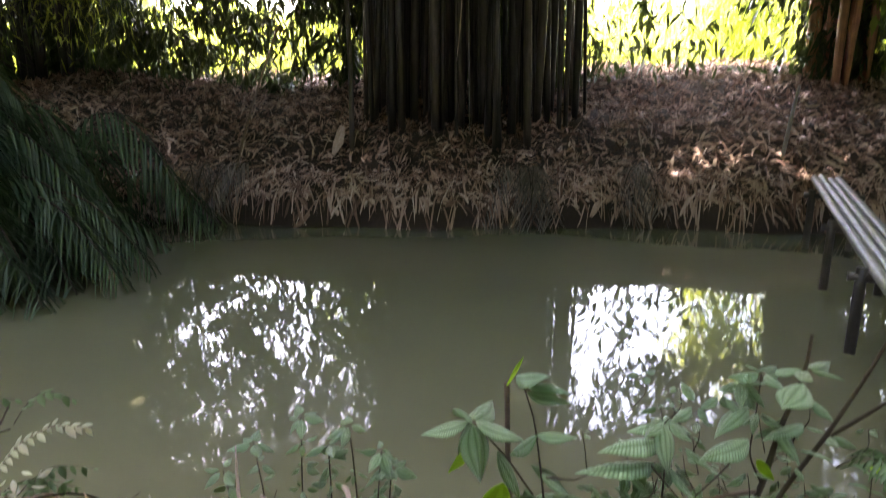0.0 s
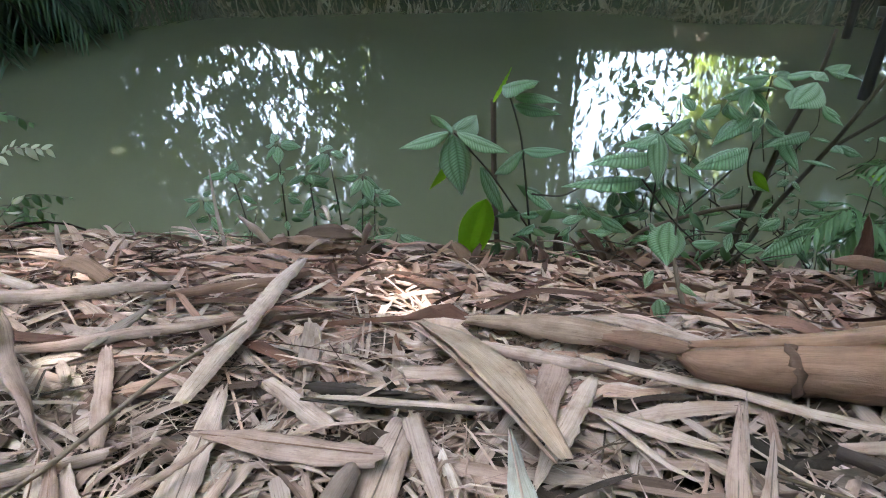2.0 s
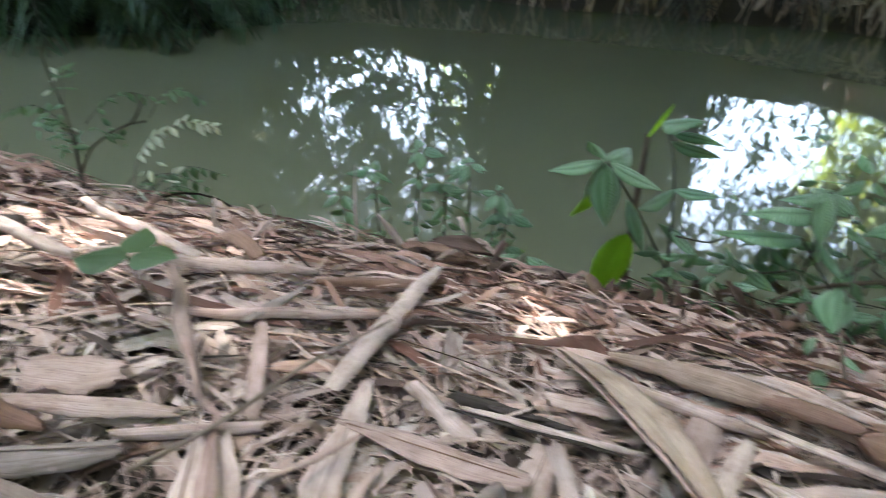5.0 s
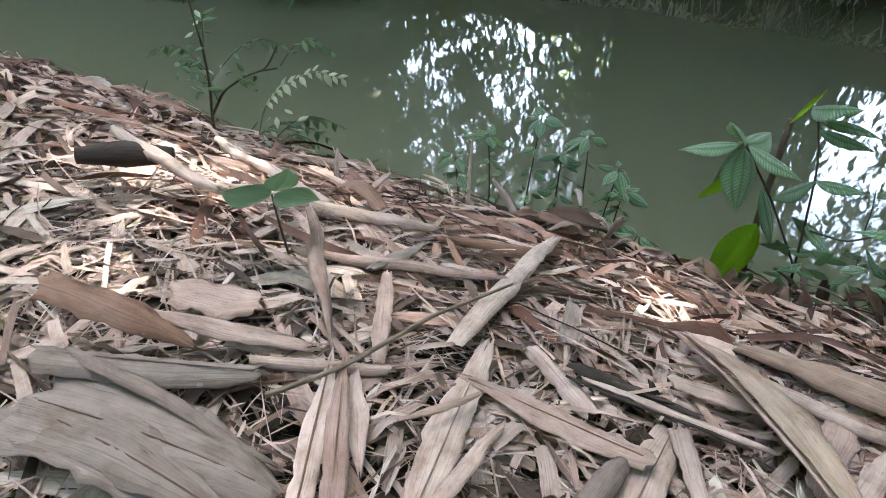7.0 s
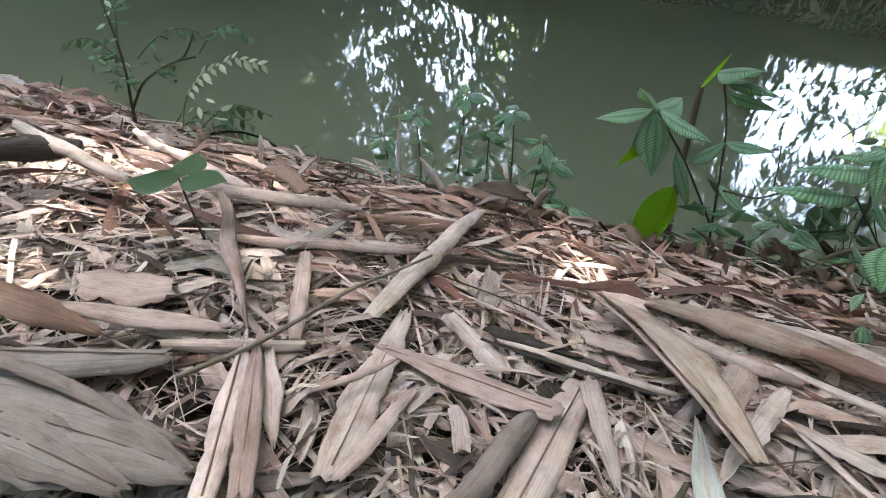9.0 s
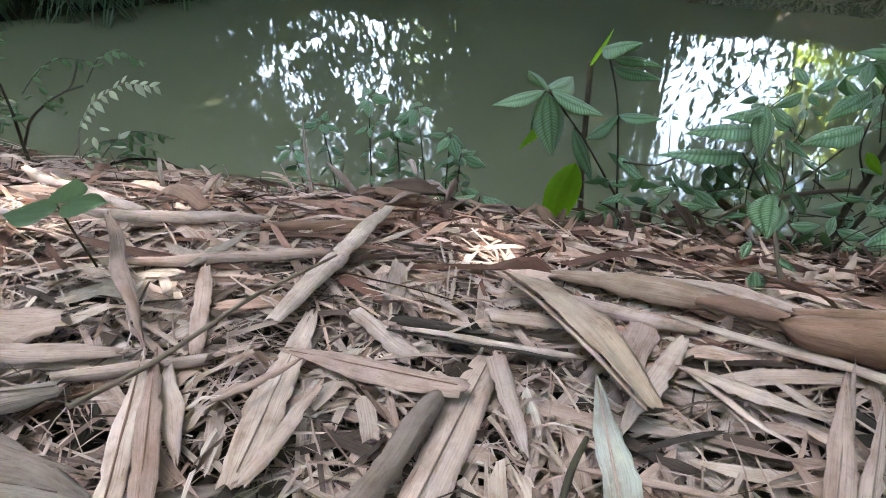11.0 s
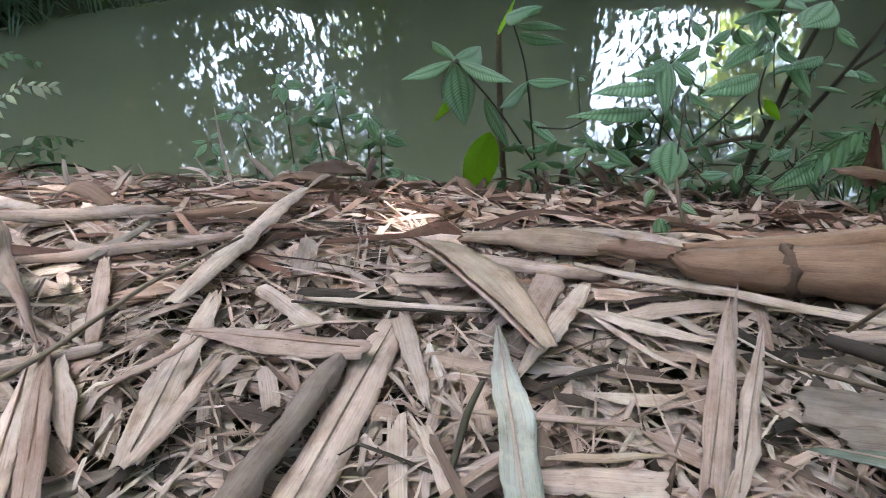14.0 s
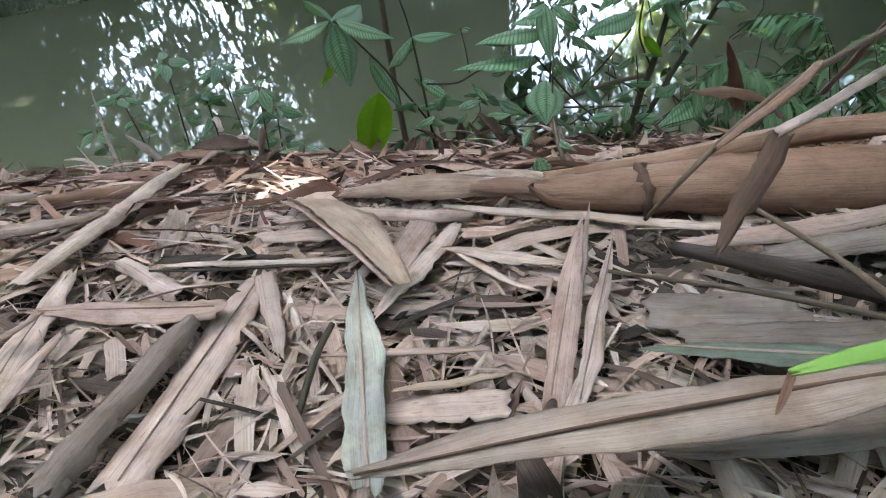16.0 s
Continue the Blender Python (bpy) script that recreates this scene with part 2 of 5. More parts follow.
def culm_material(name, stops):
    m, nt, b = material(name)
    pos = nt.nodes.new("ShaderNodeTexCoord").outputs["Object"]
    streak = noise_tex(nt, scaled(nt, pos, (60, 60, 2)), 1.0, 4.0, 0.6)
    blot = noise_tex(nt, pos, 7.0, 5.0, 0.6)
    col = ramp(nt, stops, random_of(nt, False))
    col = mix(nt, col, ramp(nt, [(0.3, (0.55, 0.52, 0.5)), (0.7, (1.2, 1.18, 1.1))], streak), 0.7, "MULTIPLY")
    col = mix(nt, col, ramp(nt, [(0.35, (0.6, 0.58, 0.55)), (0.65, (1.1, 1.1, 1.1))], blot), 0.8, "MULTIPLY")
    nt.links.new(col, b.inputs["Base Color"])
    b.inputs["Roughness"].default_value = 0.5
    bumped(nt, b, streak, 0.3, 0.003)
    return m


# Culm tone lowered to near-black, standing in for shade within the clump.
mat_culm = culm_material("dark_culm", [(0.0, (0.022, 0.020, 0.022)), (0.6, (0.042, 0.037, 0.037)), (1.0, (0.095, 0.078, 0.066))])
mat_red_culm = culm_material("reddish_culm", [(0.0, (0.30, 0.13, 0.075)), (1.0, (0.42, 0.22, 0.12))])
mat_grey_pole = culm_material("weathered_pole", [(0.0, (0.20, 0.20, 0.205)), (1.0, (0.32, 0.315, 0.315))])


# ---- mesh helpers ----
def mesh_of(name, verts, faces, mat, uvs=None, smooth=True):
    me = bpy.data.meshes.new(name)
    verts = np.asarray(verts, float)
    if isinstance(faces, np.ndarray):
        faces = faces.tolist()
    me.from_pydata(verts.tolist(), [], faces)
    if uvs is not None:
        idx = np.empty(len(me.loops), int)
        me.loops.foreach_get("vertex_index", idx)
        layer = me.uv_layers.new(name="UVMap")
        layer.data.foreach_set("uv", np.asarray(uvs, float)[idx].ravel())
    me.materials.append(mat)
    if smooth:
        me.polygons.foreach_set("use_smooth", [True] * len(me.polygons))
    me.update()
    return me


def thing(name, me, label, category, group="", kind=""):
    return tagged(new(name, me), label, category, group, kind)


def part(name, me, parent, label=""):
    ob = new(name, me)
    ob.parent = parent
    return tagged(ob, label)


def empty(name, at, label, category, group="", kind=""):
    ob = new(name)
    ob.location = at
    return tagged(ob, label, category, group, kind)


def smooth01(a):
    a = np.clip(a, 0, 1)
    return a * a * (3 - 2 * a)


def wobble(x, y):
    return (np.sin(3.1 * x + 1.7 * y) * np.sin(2.3 * y - 1.1 * x + 0.6) + 0.5 * np.sin(9.2 * x - 5.1 * y + 1.0) * np.sin(7.7 * y + 4.2 * x)
            + 0.25 * np.sin(23 * x + 3 * y) * np.sin(19 * y - 8 * x))


def near_height(x, y):
    s = y - 0.07 * smooth01((-x - 1.1) / 0.9) + 0.10 * smooth01((x - 0.5) / 0.5)
    z = np.interp(s, [-80, -2, .2, .5, .84, 1.1, 1.4, 1.52, 1.62, 1.8, 2.4, 6.0], [.9, .62, .565, .55, .475, .37, .24, .18, .06, -.18, -.5, -.5])
    z = z - 0.022 * smooth01((1.7 - s) / 0.3)
    z = z + 0.026 * smooth01((x - 0.15) / 0.3) * smooth01((0.95 - y) / 0.35)
    return z + (.005 * smooth01((-x - .3) / 1.0) + .03 * smooth01((x - .45) / .6)) * smooth01((1.75 - s) / .4)


def far_line(x):
    """Where the far bank meets the water."""
    return 6.3 + 0.10 * np.sin(1.3 * x) + 0.05 * np.sin(4.1 * x + 1) - 1.2 * smooth01((-x - 3.2) / 2.5)


def height(x, y):
    x, y = np.asarray(x, float), np.asarray(y, float)
    near = near_height(x, y)
    d = y - far_line(x)
    rise = np.interp(d, [-1.2, -.25, -.02, .05, .18, .5, 1.1, 1.9, 3.0, 4.4, 5.2, 80], [-.5, -.5, -.12, .22, .40, .56, .82, 1.05, 1.30, 1.50, 1.54, 1.9])
    rise = rise + 0.06 * wobble(x * 0.8, y * 0.8) * smooth01((d - 0.1) / 0.6)
    rise = rise + 0.12 * smooth01((x - 0.8) / 0.8) * smooth01((d - 2.0) / 1.5)
    return np.where(y < 3.4, near + 0.006 * wobble(x * 2, y * 2) * (y < 1.8), rise)


# ---- ground and water ----
def axis(parts):
    out = []
    for a, b, n in parts:
        out += list(np.linspace(a, b, n, endpoint=False))
    return np.array(out + [parts[-1][1]])


gx = axis([(-150, -20, 10), (-20, -5, 20), (-5, -2, 30), (-2, 2, 80), (2, 6, 40), (6, 20, 20), (20, 150, 10)])
gy = axis([(-150, -20, 8), (-20, -2, 12), (-2, 0, 12), (0, 2.4, 70), (2.4, 5.0, 8), (5.0, 10.5, 70), (10.5, 20, 10), (20, 150, 10)])
XX, YY = np.meshgrid(gx, gy)
gv = np.stack([XX, YY, height(XX, YY) - 0.016 * (YY < 2.0)], -1).reshape(-1, 3)
nx, ny = len(gx), len(gy)
gi = np.arange(nx * ny).reshape(ny, nx)
gf = np.stack([gi[:-1, :-1], gi[:-1, 1:], gi[1:, 1:], gi[1:, :-1]], -1).reshape(-1, 4)
thing("ground", mesh_of("ground", gv, gf, mat_soil), "dark reddish-brown soil banks of a narrow stream", "ground", kind="structure")

wx, wy = axis([(-150, -10, 6), (-10, 10, 40), (10, 150, 6)]), axis([(1.2, 8.0, 20)])
XX, YY = np.meshgrid(wx, wy)
wi = np.arange(len(wx) * len(wy)).reshape(len(wy), len(wx))
wf = np.stack([wi[:-1, :-1], wi[:-1, 1:], wi[1:, 1:], wi[1:, :-1]], -1).reshape(-1, 4)
thing("water", mesh_of("water", np.stack([XX, YY, 0 * XX], -1).reshape(-1, 3), wf, mat_water),
      "still muddy olive-brown stream water with mirrored sky", "water", kind="structure")


# ---- strips of dry bamboo ----
def strip_mesh(name, p, q, width, mat, curl=0.8, arch=0.0, bend=0.0, tip0=0.3, tip1=0.3, twist=0.0, thick=0.0012, seed=0, up=(0, 0, 1), rows=20, cols=6, ragged=0.09, roll=0.0, reach0=None):
    """A sheath from p to q: curled across, arched and bent along, with tapered torn ends and real thickness."""
    rng = np.random.default_rng(seed)
    p, q = np.array(p, float), np.array(q, float)
    along = q - p
    length = np.linalg.norm(along)
    along = along / length
    side = np.cross(along, np.array(up, float))
    side /= np.linalg.norm(side)
    top = np.cross(side, along)
    u = np.linspace(0, 1, rows + 1)
    prof = np.minimum(1, np.minimum(tip0 + (1 - tip0) * (u / (0.5 - 0.35 * tip0)) ** 0.8, tip1 + (1 - tip1) * ((1 - u) / (0.5 - 0.35 * tip1)) ** 0.8))
    if reach0:
        prof = np.minimum(1, tip0 + (1 - tip0) * (u / reach0) ** 0.4)
    prof = prof * (1 + ragged * np.interp(u, np.linspace(0, 1, 6), rng.uniform(-1, 1, 6)))
    v = np.linspace(-1, 1, cols + 1)
    off, bot = [], []
    knots = np.linspace(0, 1, 5)
    wander = rng.normal(0, 0.010, 5) * length * (1 if curl < 2 else 0.2)
    edge = rng.normal(0, 0.05 if curl < 2 else 0.01, (rows + 1, 2)) - 0.16 * (rng.uniform(0, 1, (rows + 1, 2)) < 0.07)
    buckle = rng.normal(0, 0.035 if curl < 2 else 0.006, (6, cols + 1))
    c = max(abs(curl), 1e-3)
    for ui, w in zip(u, prof):
        centre = p + along * length * ui + top * arch * math.sin(math.pi * ui) + side * bend * math.sin(math.pi * ui)
        a = roll + twist * (ui - 0.5)
        s2, t2 = side * math.cos(a) + top * math.sin(a), top * math.cos(a) - side * math.sin(a)
        cc = c if c > 1.8 else c * (0.8 + 0.4 * np.interp(ui, np.linspace(0, 1, 5), rng.uniform(0, 1, 5)))
        r = width * w / 2 / cc
        row = int(round(ui * rows))
        centre = centre + side * np.interp(ui, knots, wander)
        for j, vi in enumerate(v):
            ang = vi * cc * (1 + (edge[row, 0] if j == 0 else edge[row, 1] if j == cols else 0))
            lift = (1 - math.cos(ang)) * r * (1 if curl < 0 else -1) + rng.normal(0, width * 0.006) + width * np.interp(ui, np.linspace(0, 1, 6), buckle[:, j])
            torn = rng.normal(0, min(0.22 * width, 0.005)) if ui in (0.0, 1.0) else 0.0
            pos = centre + s2 * math.sin(ang) * r + t2 * lift + along * torn
            off.append(pos)
            bot.append(pos - t2 * thick)
    n = (rows + 1) * (cols + 1)
    verts = np.array(off + bot)
    ii = np.arange(n).reshape(rows + 1, cols + 1)
    topf = np.stack([ii[:-1, :-1], ii[1:, :-1], ii[1:, 1:], ii[:-1, 1:]], -1).reshape(-1, 4)
    botf = topf[:, ::-1] + n
    ring = list(ii[0, :]) + list(ii[1:, -1]) + list(ii[-1, -2::-1]) + list(ii[-2:0:-1, 0])
    rim = [(int(a), int(b), int(b) + n, int(a) + n) for a, b in zip(ring, ring[1:] + ring[:1])]
    uu, vv = np.meshgrid(u * length, v * width / 2, indexing="ij")
    uv = np.stack([uu.ravel() + seed * 0.37, vv.ravel() + seed * 0.113], -1)
    return mesh_of(name, verts, topf.tolist() + botf.tolist() + rim, mat, np.vstack([uv, uv]))


def rod_mesh(name, points, radii, mat, sides=7, knots=()):
    """A bent round rod along the points, tapering by the radii."""
    pts = [np.array(p, float) for p in points]
    # fine steps along a smooth line
    dist = np.r_[0, np.cumsum([np.linalg.norm(b - a) for a, b in zip(pts, pts[1:])])]
    steps = max(6, 4 * len(pts))
    s = np.linspace(0, dist[-1], steps + 1)
    mid = np.stack([np.interp(s, dist, [p[k] for p in pts]) for k in range(3)], -1)
    if len(pts) > 2:
        for _ in range(2):
            mid[1:-1] = 0.25 * mid[:-2] + 0.5 * mid[1:-1] + 0.25 * mid[2:]
    rad = np.interp(s, np.linspace(0, dist[-1], len(radii)), radii)
    for k in knots:
        rad = rad * (1 + 0.18 * np.exp(-((s / dist[-1] - k) / 0.012) ** 2))
    tan = np.gradient(mid, axis=0)
    tan /= np.linalg.norm(tan, axis=1)[:, None]
    ref = np.array((0, 0, 1.0)) if abs(tan[0][2]) < 0.9 else np.array((1.0, 0, 0))
    verts, uvs = [], []
    for c, t, r, d in zip(mid, tan, rad, s):
        a = np.cross(t, ref)
        a /= np.linalg.norm(a)
        b = np.cross(t, a)
        for k in range(sides):
            g = 2 * math.pi * k / sides
            verts.append(c + (a * math.cos(g) + b * math.sin(g)) * r)
            uvs.append((d, r * g))
    faces = []
    for i in range(len(mid) - 1):
        for k in range(sides):
            k2 = (k + 1) % sides
            faces.append((i * sides + k, i * sides + k2, (i + 1) * sides + k2, (i + 1) * sides + k))
    faces.append(tuple(range(sides - 1, -1, -1)))
    faces.append(tuple(range((len(mid) - 1) * sides, len(mid) * sides)))
    return mesh_of(name, verts, faces, mat, uvs)


def litter_mesh(name, n, place, length, width, heading, mat, seed, lift=(0.0, 0.02), tilt=0.15, roll=0.4, curl=(0.2, 1.2), single=(), rows=4, ground_fn=height, limp=1.0):
    """Many loose dry strips in one mesh, lying on the ground and on one another."""
    rng = np.random.default_rng(seed)
    xy = place(rng, n)
    n = len(xy)
    ln, wd = length(rng, n), width(rng, n)
    yaw = heading(rng, n, xy)
    th = rng.normal(0, tilt, n)
    ro = rng.normal(0, roll, n)
    cu = rng.uniform(*curl, n) * rng.choice([-1, 1], n, p=[0.35, 0.65])
    bend = rng.normal(0, 0.05 * limp, n) * ln
    arch = np.abs(rng.normal(0, 0.07 * limp, n)) * ln
    up = rng.uniform(*lift, n)
    u = np.linspace(-0.5, 0.5, rows + 1)
    blunt = rng.uniform(0.25, 1.25, (n, 2)) ** 0.7
    end = np.where(u[None] < 0, blunt[:, :1], blunt[:, 1:])
    taper = np.minimum(1, end + (1 - np.minimum(end, 1)) * ((0.5 - np.abs(u)) / 0.3)[None])
    v = np.array([-1, 0, 1.0])
    d = np.stack([np.cos(yaw), np.sin(yaw)], -1)
    s = np.stack([-np.sin(yaw), np.cos(yaw)], -1)
    U, V = np.meshgrid(u, v, indexing="ij")
    T = np.repeat(taper[:, :, None], 3, 2)
    jag = 1 + rng.normal(0, 0.06, (n, rows + 1, 1))
    w = wd[:, None, None] / 2 * T * jag
    across = V[None] * w
    lat = across * np.cos(ro)[:, None, None] + (bend[:, None, None] * np.cos(math.pi * U)[None])
    alo = U[None] * ln[:, None, None] + rng.normal(0, 0.6, (n, rows + 1, 3)) * wd[:, None, None] * (np.abs(U) > 0.49)[None]
    X = xy[:, 0, None, None] + d[:, 0, None, None] * alo + s[:, 0, None, None] * lat
    Y = xy[:, 1, None, None] + d[:, 1, None, None] * alo + s[:, 1, None, None] * lat
    base = ground_fn(X, Y)
    mid = ground_fn(xy[:, 0], xy[:, 1])[:, None, None]
    Z = 0.6 * base + 0.4 * mid + up[:, None, None] + np.sin(th)[:, None, None] * alo + across * np.sin(ro)[:, None, None]
    Z = Z - np.abs(V[None]) * w * 0.5 * cu[:, None, None] + arch[:, None, None] * np.cos(math.pi * U)[None]
    for ax, ay, az, bx, by, bz, w2 in single:
        near = np.hypot(xy[:, 0] - (ax + bx) / 2, xy[:, 1] - (ay + by) / 2) < 0.25 + np.hypot(bx - ax, by - ay) / 2
        if near.any():
            xs, ys = X[near] - ax, Y[near] - ay
            k = np.clip((xs * (bx - ax) + ys * (by - ay)) / ((bx - ax) ** 2 + (by - ay) ** 2), 0, 1)
            off = np.hypot(xs - k * (bx - ax), ys - k * (by - ay))
            Z[near] = np.where(off < 0.55 * w2 + 0.004, np.minimum(Z[near], az + k * (bz - az) - 0.003 - 0.12 * w2), Z[near])
    Z = np.maximum(Z, base - 0.015)
    verts = np.stack([X, Y, Z], -1).reshape(-1, 3)
    k = 3 * (rows + 1)
    ii = np.arange(k).reshape(rows + 1, 3)
    f = np.stack([ii[:-1, :-1], ii[1:, :-1], ii[1:, 1:], ii[:-1, 1:]], -1).reshape(-1, 4)
    faces = (f[None] + (np.arange(n) * k)[:, None, None]).reshape(-1, 4)
    uo = rng.uniform(0, 50, (n, 2))
    uv = np.stack([alo + uo[:, 0, None, None] + 0 * across, across + uo[:, 1, None, None]], -1).reshape(-1, 2)
    return mesh_of(name, verts, faces, mat, uv)


def box_place(x0, x1, y0, y1):
    return lambda rng, n: np.stack([rng.uniform(x0, x1, n), rng.uniform(y0, y1, n)], -1)


def spread(lo, hi, power=1.0):
    return lambda rng, n: lo + (hi - lo) * rng.uniform(0, 1, n) ** power


def along_bank(dev):
    return lambda rng, n, xy: rng.normal(0, dev, n) - 0.12


def any_way(rng, n, xy):
    return rng.uniform(-math.pi, math.pi, n)


# ---- single sheaths, leaves and sticks on the near bank ----
def sheath(p, q, width, mat, label, rise=0.006, name="bamboo_sheath", **kw):
    sheath.count += 1
    SINGLE.append((*p, *q, width))
    p, q = (p[0], p[1], p[2] + rise), (q[0], q[1], q[2] + rise)
    me = strip_mesh(name, p, q, width, mat, seed=sheath.count, **kw)
    ob = sheath.made[label] = thing(name, me, label, "bamboo sheath" if name == "bamboo_sheath" else name.replace("_", " "), "loose dry pieces on the bank")
    sheath.line[label] = (p, q, kw.get("arch", 0.0))
    return ob


def stick(points, radii, mat, label, name="stick"):
    return thing(name, rod_mesh(name, points, radii, mat), label, "stick", "loose dry pieces on the bank")


sheath.count = 0
sheath.made, sheath.line = {}, {}
SINGLE = []
mat_tube = dry_fibre("rolled_sheath", [(0.0, (0.275, 0.160, 0.112)), (1.0, (0.29, 0.172, 0.12))], stain=(0.15, 0.08, 0.058), stain_amount=0.35, rough=0.45)
golden = sheath((0.007, 0.828, 0.501), (0.201, 0.498, 0.599), 0.060, mat_tan, "golden-brown folded bamboo sheath lying on pale litter", curl=-0.5, tip0=0.42, tip1=0.30, bend=-0.016, arch=0.014, roll=0.25)
fold = sheath((0.069, 0.859, 0.489), (0.412, 0.724, 0.540), 0.046, mat_fawn, "broad brown bamboo sheath curled along its length", curl=0.9, tip0=0.3, tip1=0.15, arch=0.022, roll=-0.5)
sheath((0.077, 0.786, 0.509), (0.283, 0.720, 0.531), 0.045, mat_pale, "tightly rolled pale bamboo sheath", curl=2.2, tip0=0.4, tip1=0.7)
leaf_d = sheath((0.143, 0.559, 0.570), (0.185, 0.263, 0.601), 0.037, mat_greygreen, "faded grey-green bamboo leaf with a pointed tip", name="faded_leaf", curl=-0.35, tip0=0.06, tip1=0.85)
sheath((-0.229, 0.537, 0.556), (0.003, 0.510, 0.571), 0.040, mat_pale, "flat wide pale-brown bamboo sheath", curl=0.4, tip0=0.12, tip1=0.75)
sheath((-0.024, 0.492, 0.572), (-0.072, 0.273, 0.599), 0.044, mat_slate, "dark weathered half-round bamboo sheath", curl=1.5, tip0=0.8, tip1=0.9, rise=0.012)
sheath((0.018, 0.596, 0.541), (-0.024, 0.281, 0.582), 0.050, mat_pale, "broad flat grey bamboo sheath", curl=0.5, tip0=0.75, tip1=0.9)
sheath((-0.276, 1.107, 0.412), (-0.252, 0.570, 0.560), 0.042, mat_light, "long pale rolled bamboo stick on the litter", rise=0.020, curl=0.9, tip0=0.5, tip1=0.6)
sheath((0.396, 0.578, 0.612), (0.329, 0.342, 0.586), 0.026, mat_pale, "upright pale split bamboo leaf", curl=0.4, tip0=0.05, tip1=0.8, arch=0.01)
sheath((0.407, 0.590, 0.618), (0.365, 0.443, 0.592), 0.012, mat_pale, "narrow pale split bamboo strip", curl=0.6, tip0=0.05, tip1=0.6)
sheath((0.422, 0.540, 0.608), (0.352, 0.337, 0.588), 0.021, mat_pale, "pale pointed bamboo leaf", curl=0.5, tip0=0.05, tip1=0.7)
leaf_l = sheath((0.182, 0.247, 0.646), (0.583, 0.276, 0.695), 0.048, mat_leaf, "large pinkish-grey bamboo leaf with a midrib", name="dry_leaf", curl=0.3, tip0=0.15, tip1=0.5, arch=0.006, rise=0.0)
sheath((0.412, 0.379, 0.615), (0.625, 0.309, 0.652), 0.026, mat_darkgreen, "dull green bamboo leaf on the litter", name="faded_leaf", curl=0.5, tip0=0.1, tip1=0.8)
tube = sheath((0.350, 0.669, 0.608), (1.000, 0.669, 0.603), 0.190, mat_tube, "large smooth reddish-tan rolled bamboo sheath", curl=2.3, tip0=0.06, tip1=1.0, reach0=0.5, arch=0.022, cols=16, rows=30, ragged=0.02, thick=0.002, rise=0.0)
sheath((0.372, 0.699, 0.602), (1.050, 0.709, 0.648), 0.060, mat_tube, "narrow rolled bamboo sheath behind a larger one", curl=1.9, tip0=0.25, tip1=1.0, reach0=0.35, arch=0.020, cols=8, rows=24, ragged=0.06, thick=0.002, rise=0.0)
sheath((0.620, 0.790, 0.575), (1.050, 0.800, 0.625), 0.070, mat_brown, "brown rolled sheath lying behind another", curl=1.7, tip0=0.2, tip1=1.0, cols=8, rise=0.0)
sheath((0.243, 0.617, 0.552), (0.372, 0.541, 0.580), 0.024, mat_light, "forked pale bamboo strip", curl=0.8, tip0=0.3, tip1=0.4)
sheath((0.254, 0.610, 0.550), (0.339, 0.491, 0.583), 0.012, mat_light, "thin pale bamboo strip", curl=0.8, tip0=0.3, tip1=0.2)
sheath((0.214, 0.747, 0.512), (0.176, 0.585, 0.539), 0.044, mat_pale, "pale square-ended bamboo sheath", curl=0.3, tip0=0.9, tip1=0.6, rise=0.006)
sheath((0.254, 0.694, 0.530), (0.169, 0.475, 0.574), 0.030, mat_light, "pale tapering bamboo sheath", curl=0.5, tip0=0.6, tip1=0.15, rise=0.008)
sheath((-0.096, 0.603, 0.560), (0.130, 0.616, 0.547), 0.014, mat_pale, "narrow straight bamboo strip", curl=1.2, tip0=0.4, tip1=0.5)
# Dark strip put in for the shaded gap under the pale one.
sheath((-0.118, 0.607, 0.553), (0.102, 0.603, 0.548), 0.008, mat_dark, "thin dark strip for the black gap under a pale strip", curl=1.0, tip0=0.4, tip1=0.5)
sheath((-0.420, 0.690, 0.546), (-0.322, 0.498, 0.563), 0.026, mat_pale, "pale narrow bamboo leaf", curl=0.4, tip0=0.5, tip1=0.5)
sheath((-0.548, 0.672, 0.629), (-0.386, 0.492, 0.566), 0.024, mat_pale, "twisted raised strip of pale bamboo sheath", curl=0.7, tip0=0.5, tip1=0.15, twist=1.8, arch=0.02)
sheath((-0.418, 0.816, 0.528), (-0.453, 0.693, 0.538), 0.026, mat_grey, "small grey-green bamboo leaf", name="faded_leaf", curl=0.5, tip0=0.2, tip1=0.3)
sheath((-0.230, 0.627, 0.542), (-0.186, 0.334, 0.581), 0.046, mat_light, "whitish split bamboo sheath", curl=0.5, tip0=0.35, tip1=0.6)
sheath((-0.151, 0.472, 0.582), (-0.175, 0.329, 0.591), 0.020, mat_pale, "narrow greyish bamboo sheath", curl=0.6, tip0=0.3, tip1=0.6)
sheath((-0.376, 0.479, 0.576), (-0.268, 0.254, 0.595), 0.030, mat_pale, "pinkish-beige bamboo leaf with a pointed tip", curl=0.5, tip0=0.08, tip1=0.9)
sheath((-0.358, 0.480, 0.580), (-0.240, 0.270, 0.595), 0.028, mat_pale, "beige bamboo leaf beside another", curl=0.5, tip0=0.08, tip1=0.9, rise=0.008)
sheath((-0.338, 0.468, 0.574), (-0.256, 0.349, 0.571), 0.030, mat_pale, "pale pointed curled bamboo leaf", curl=-0.6, tip0=0.2, tip1=0.08)
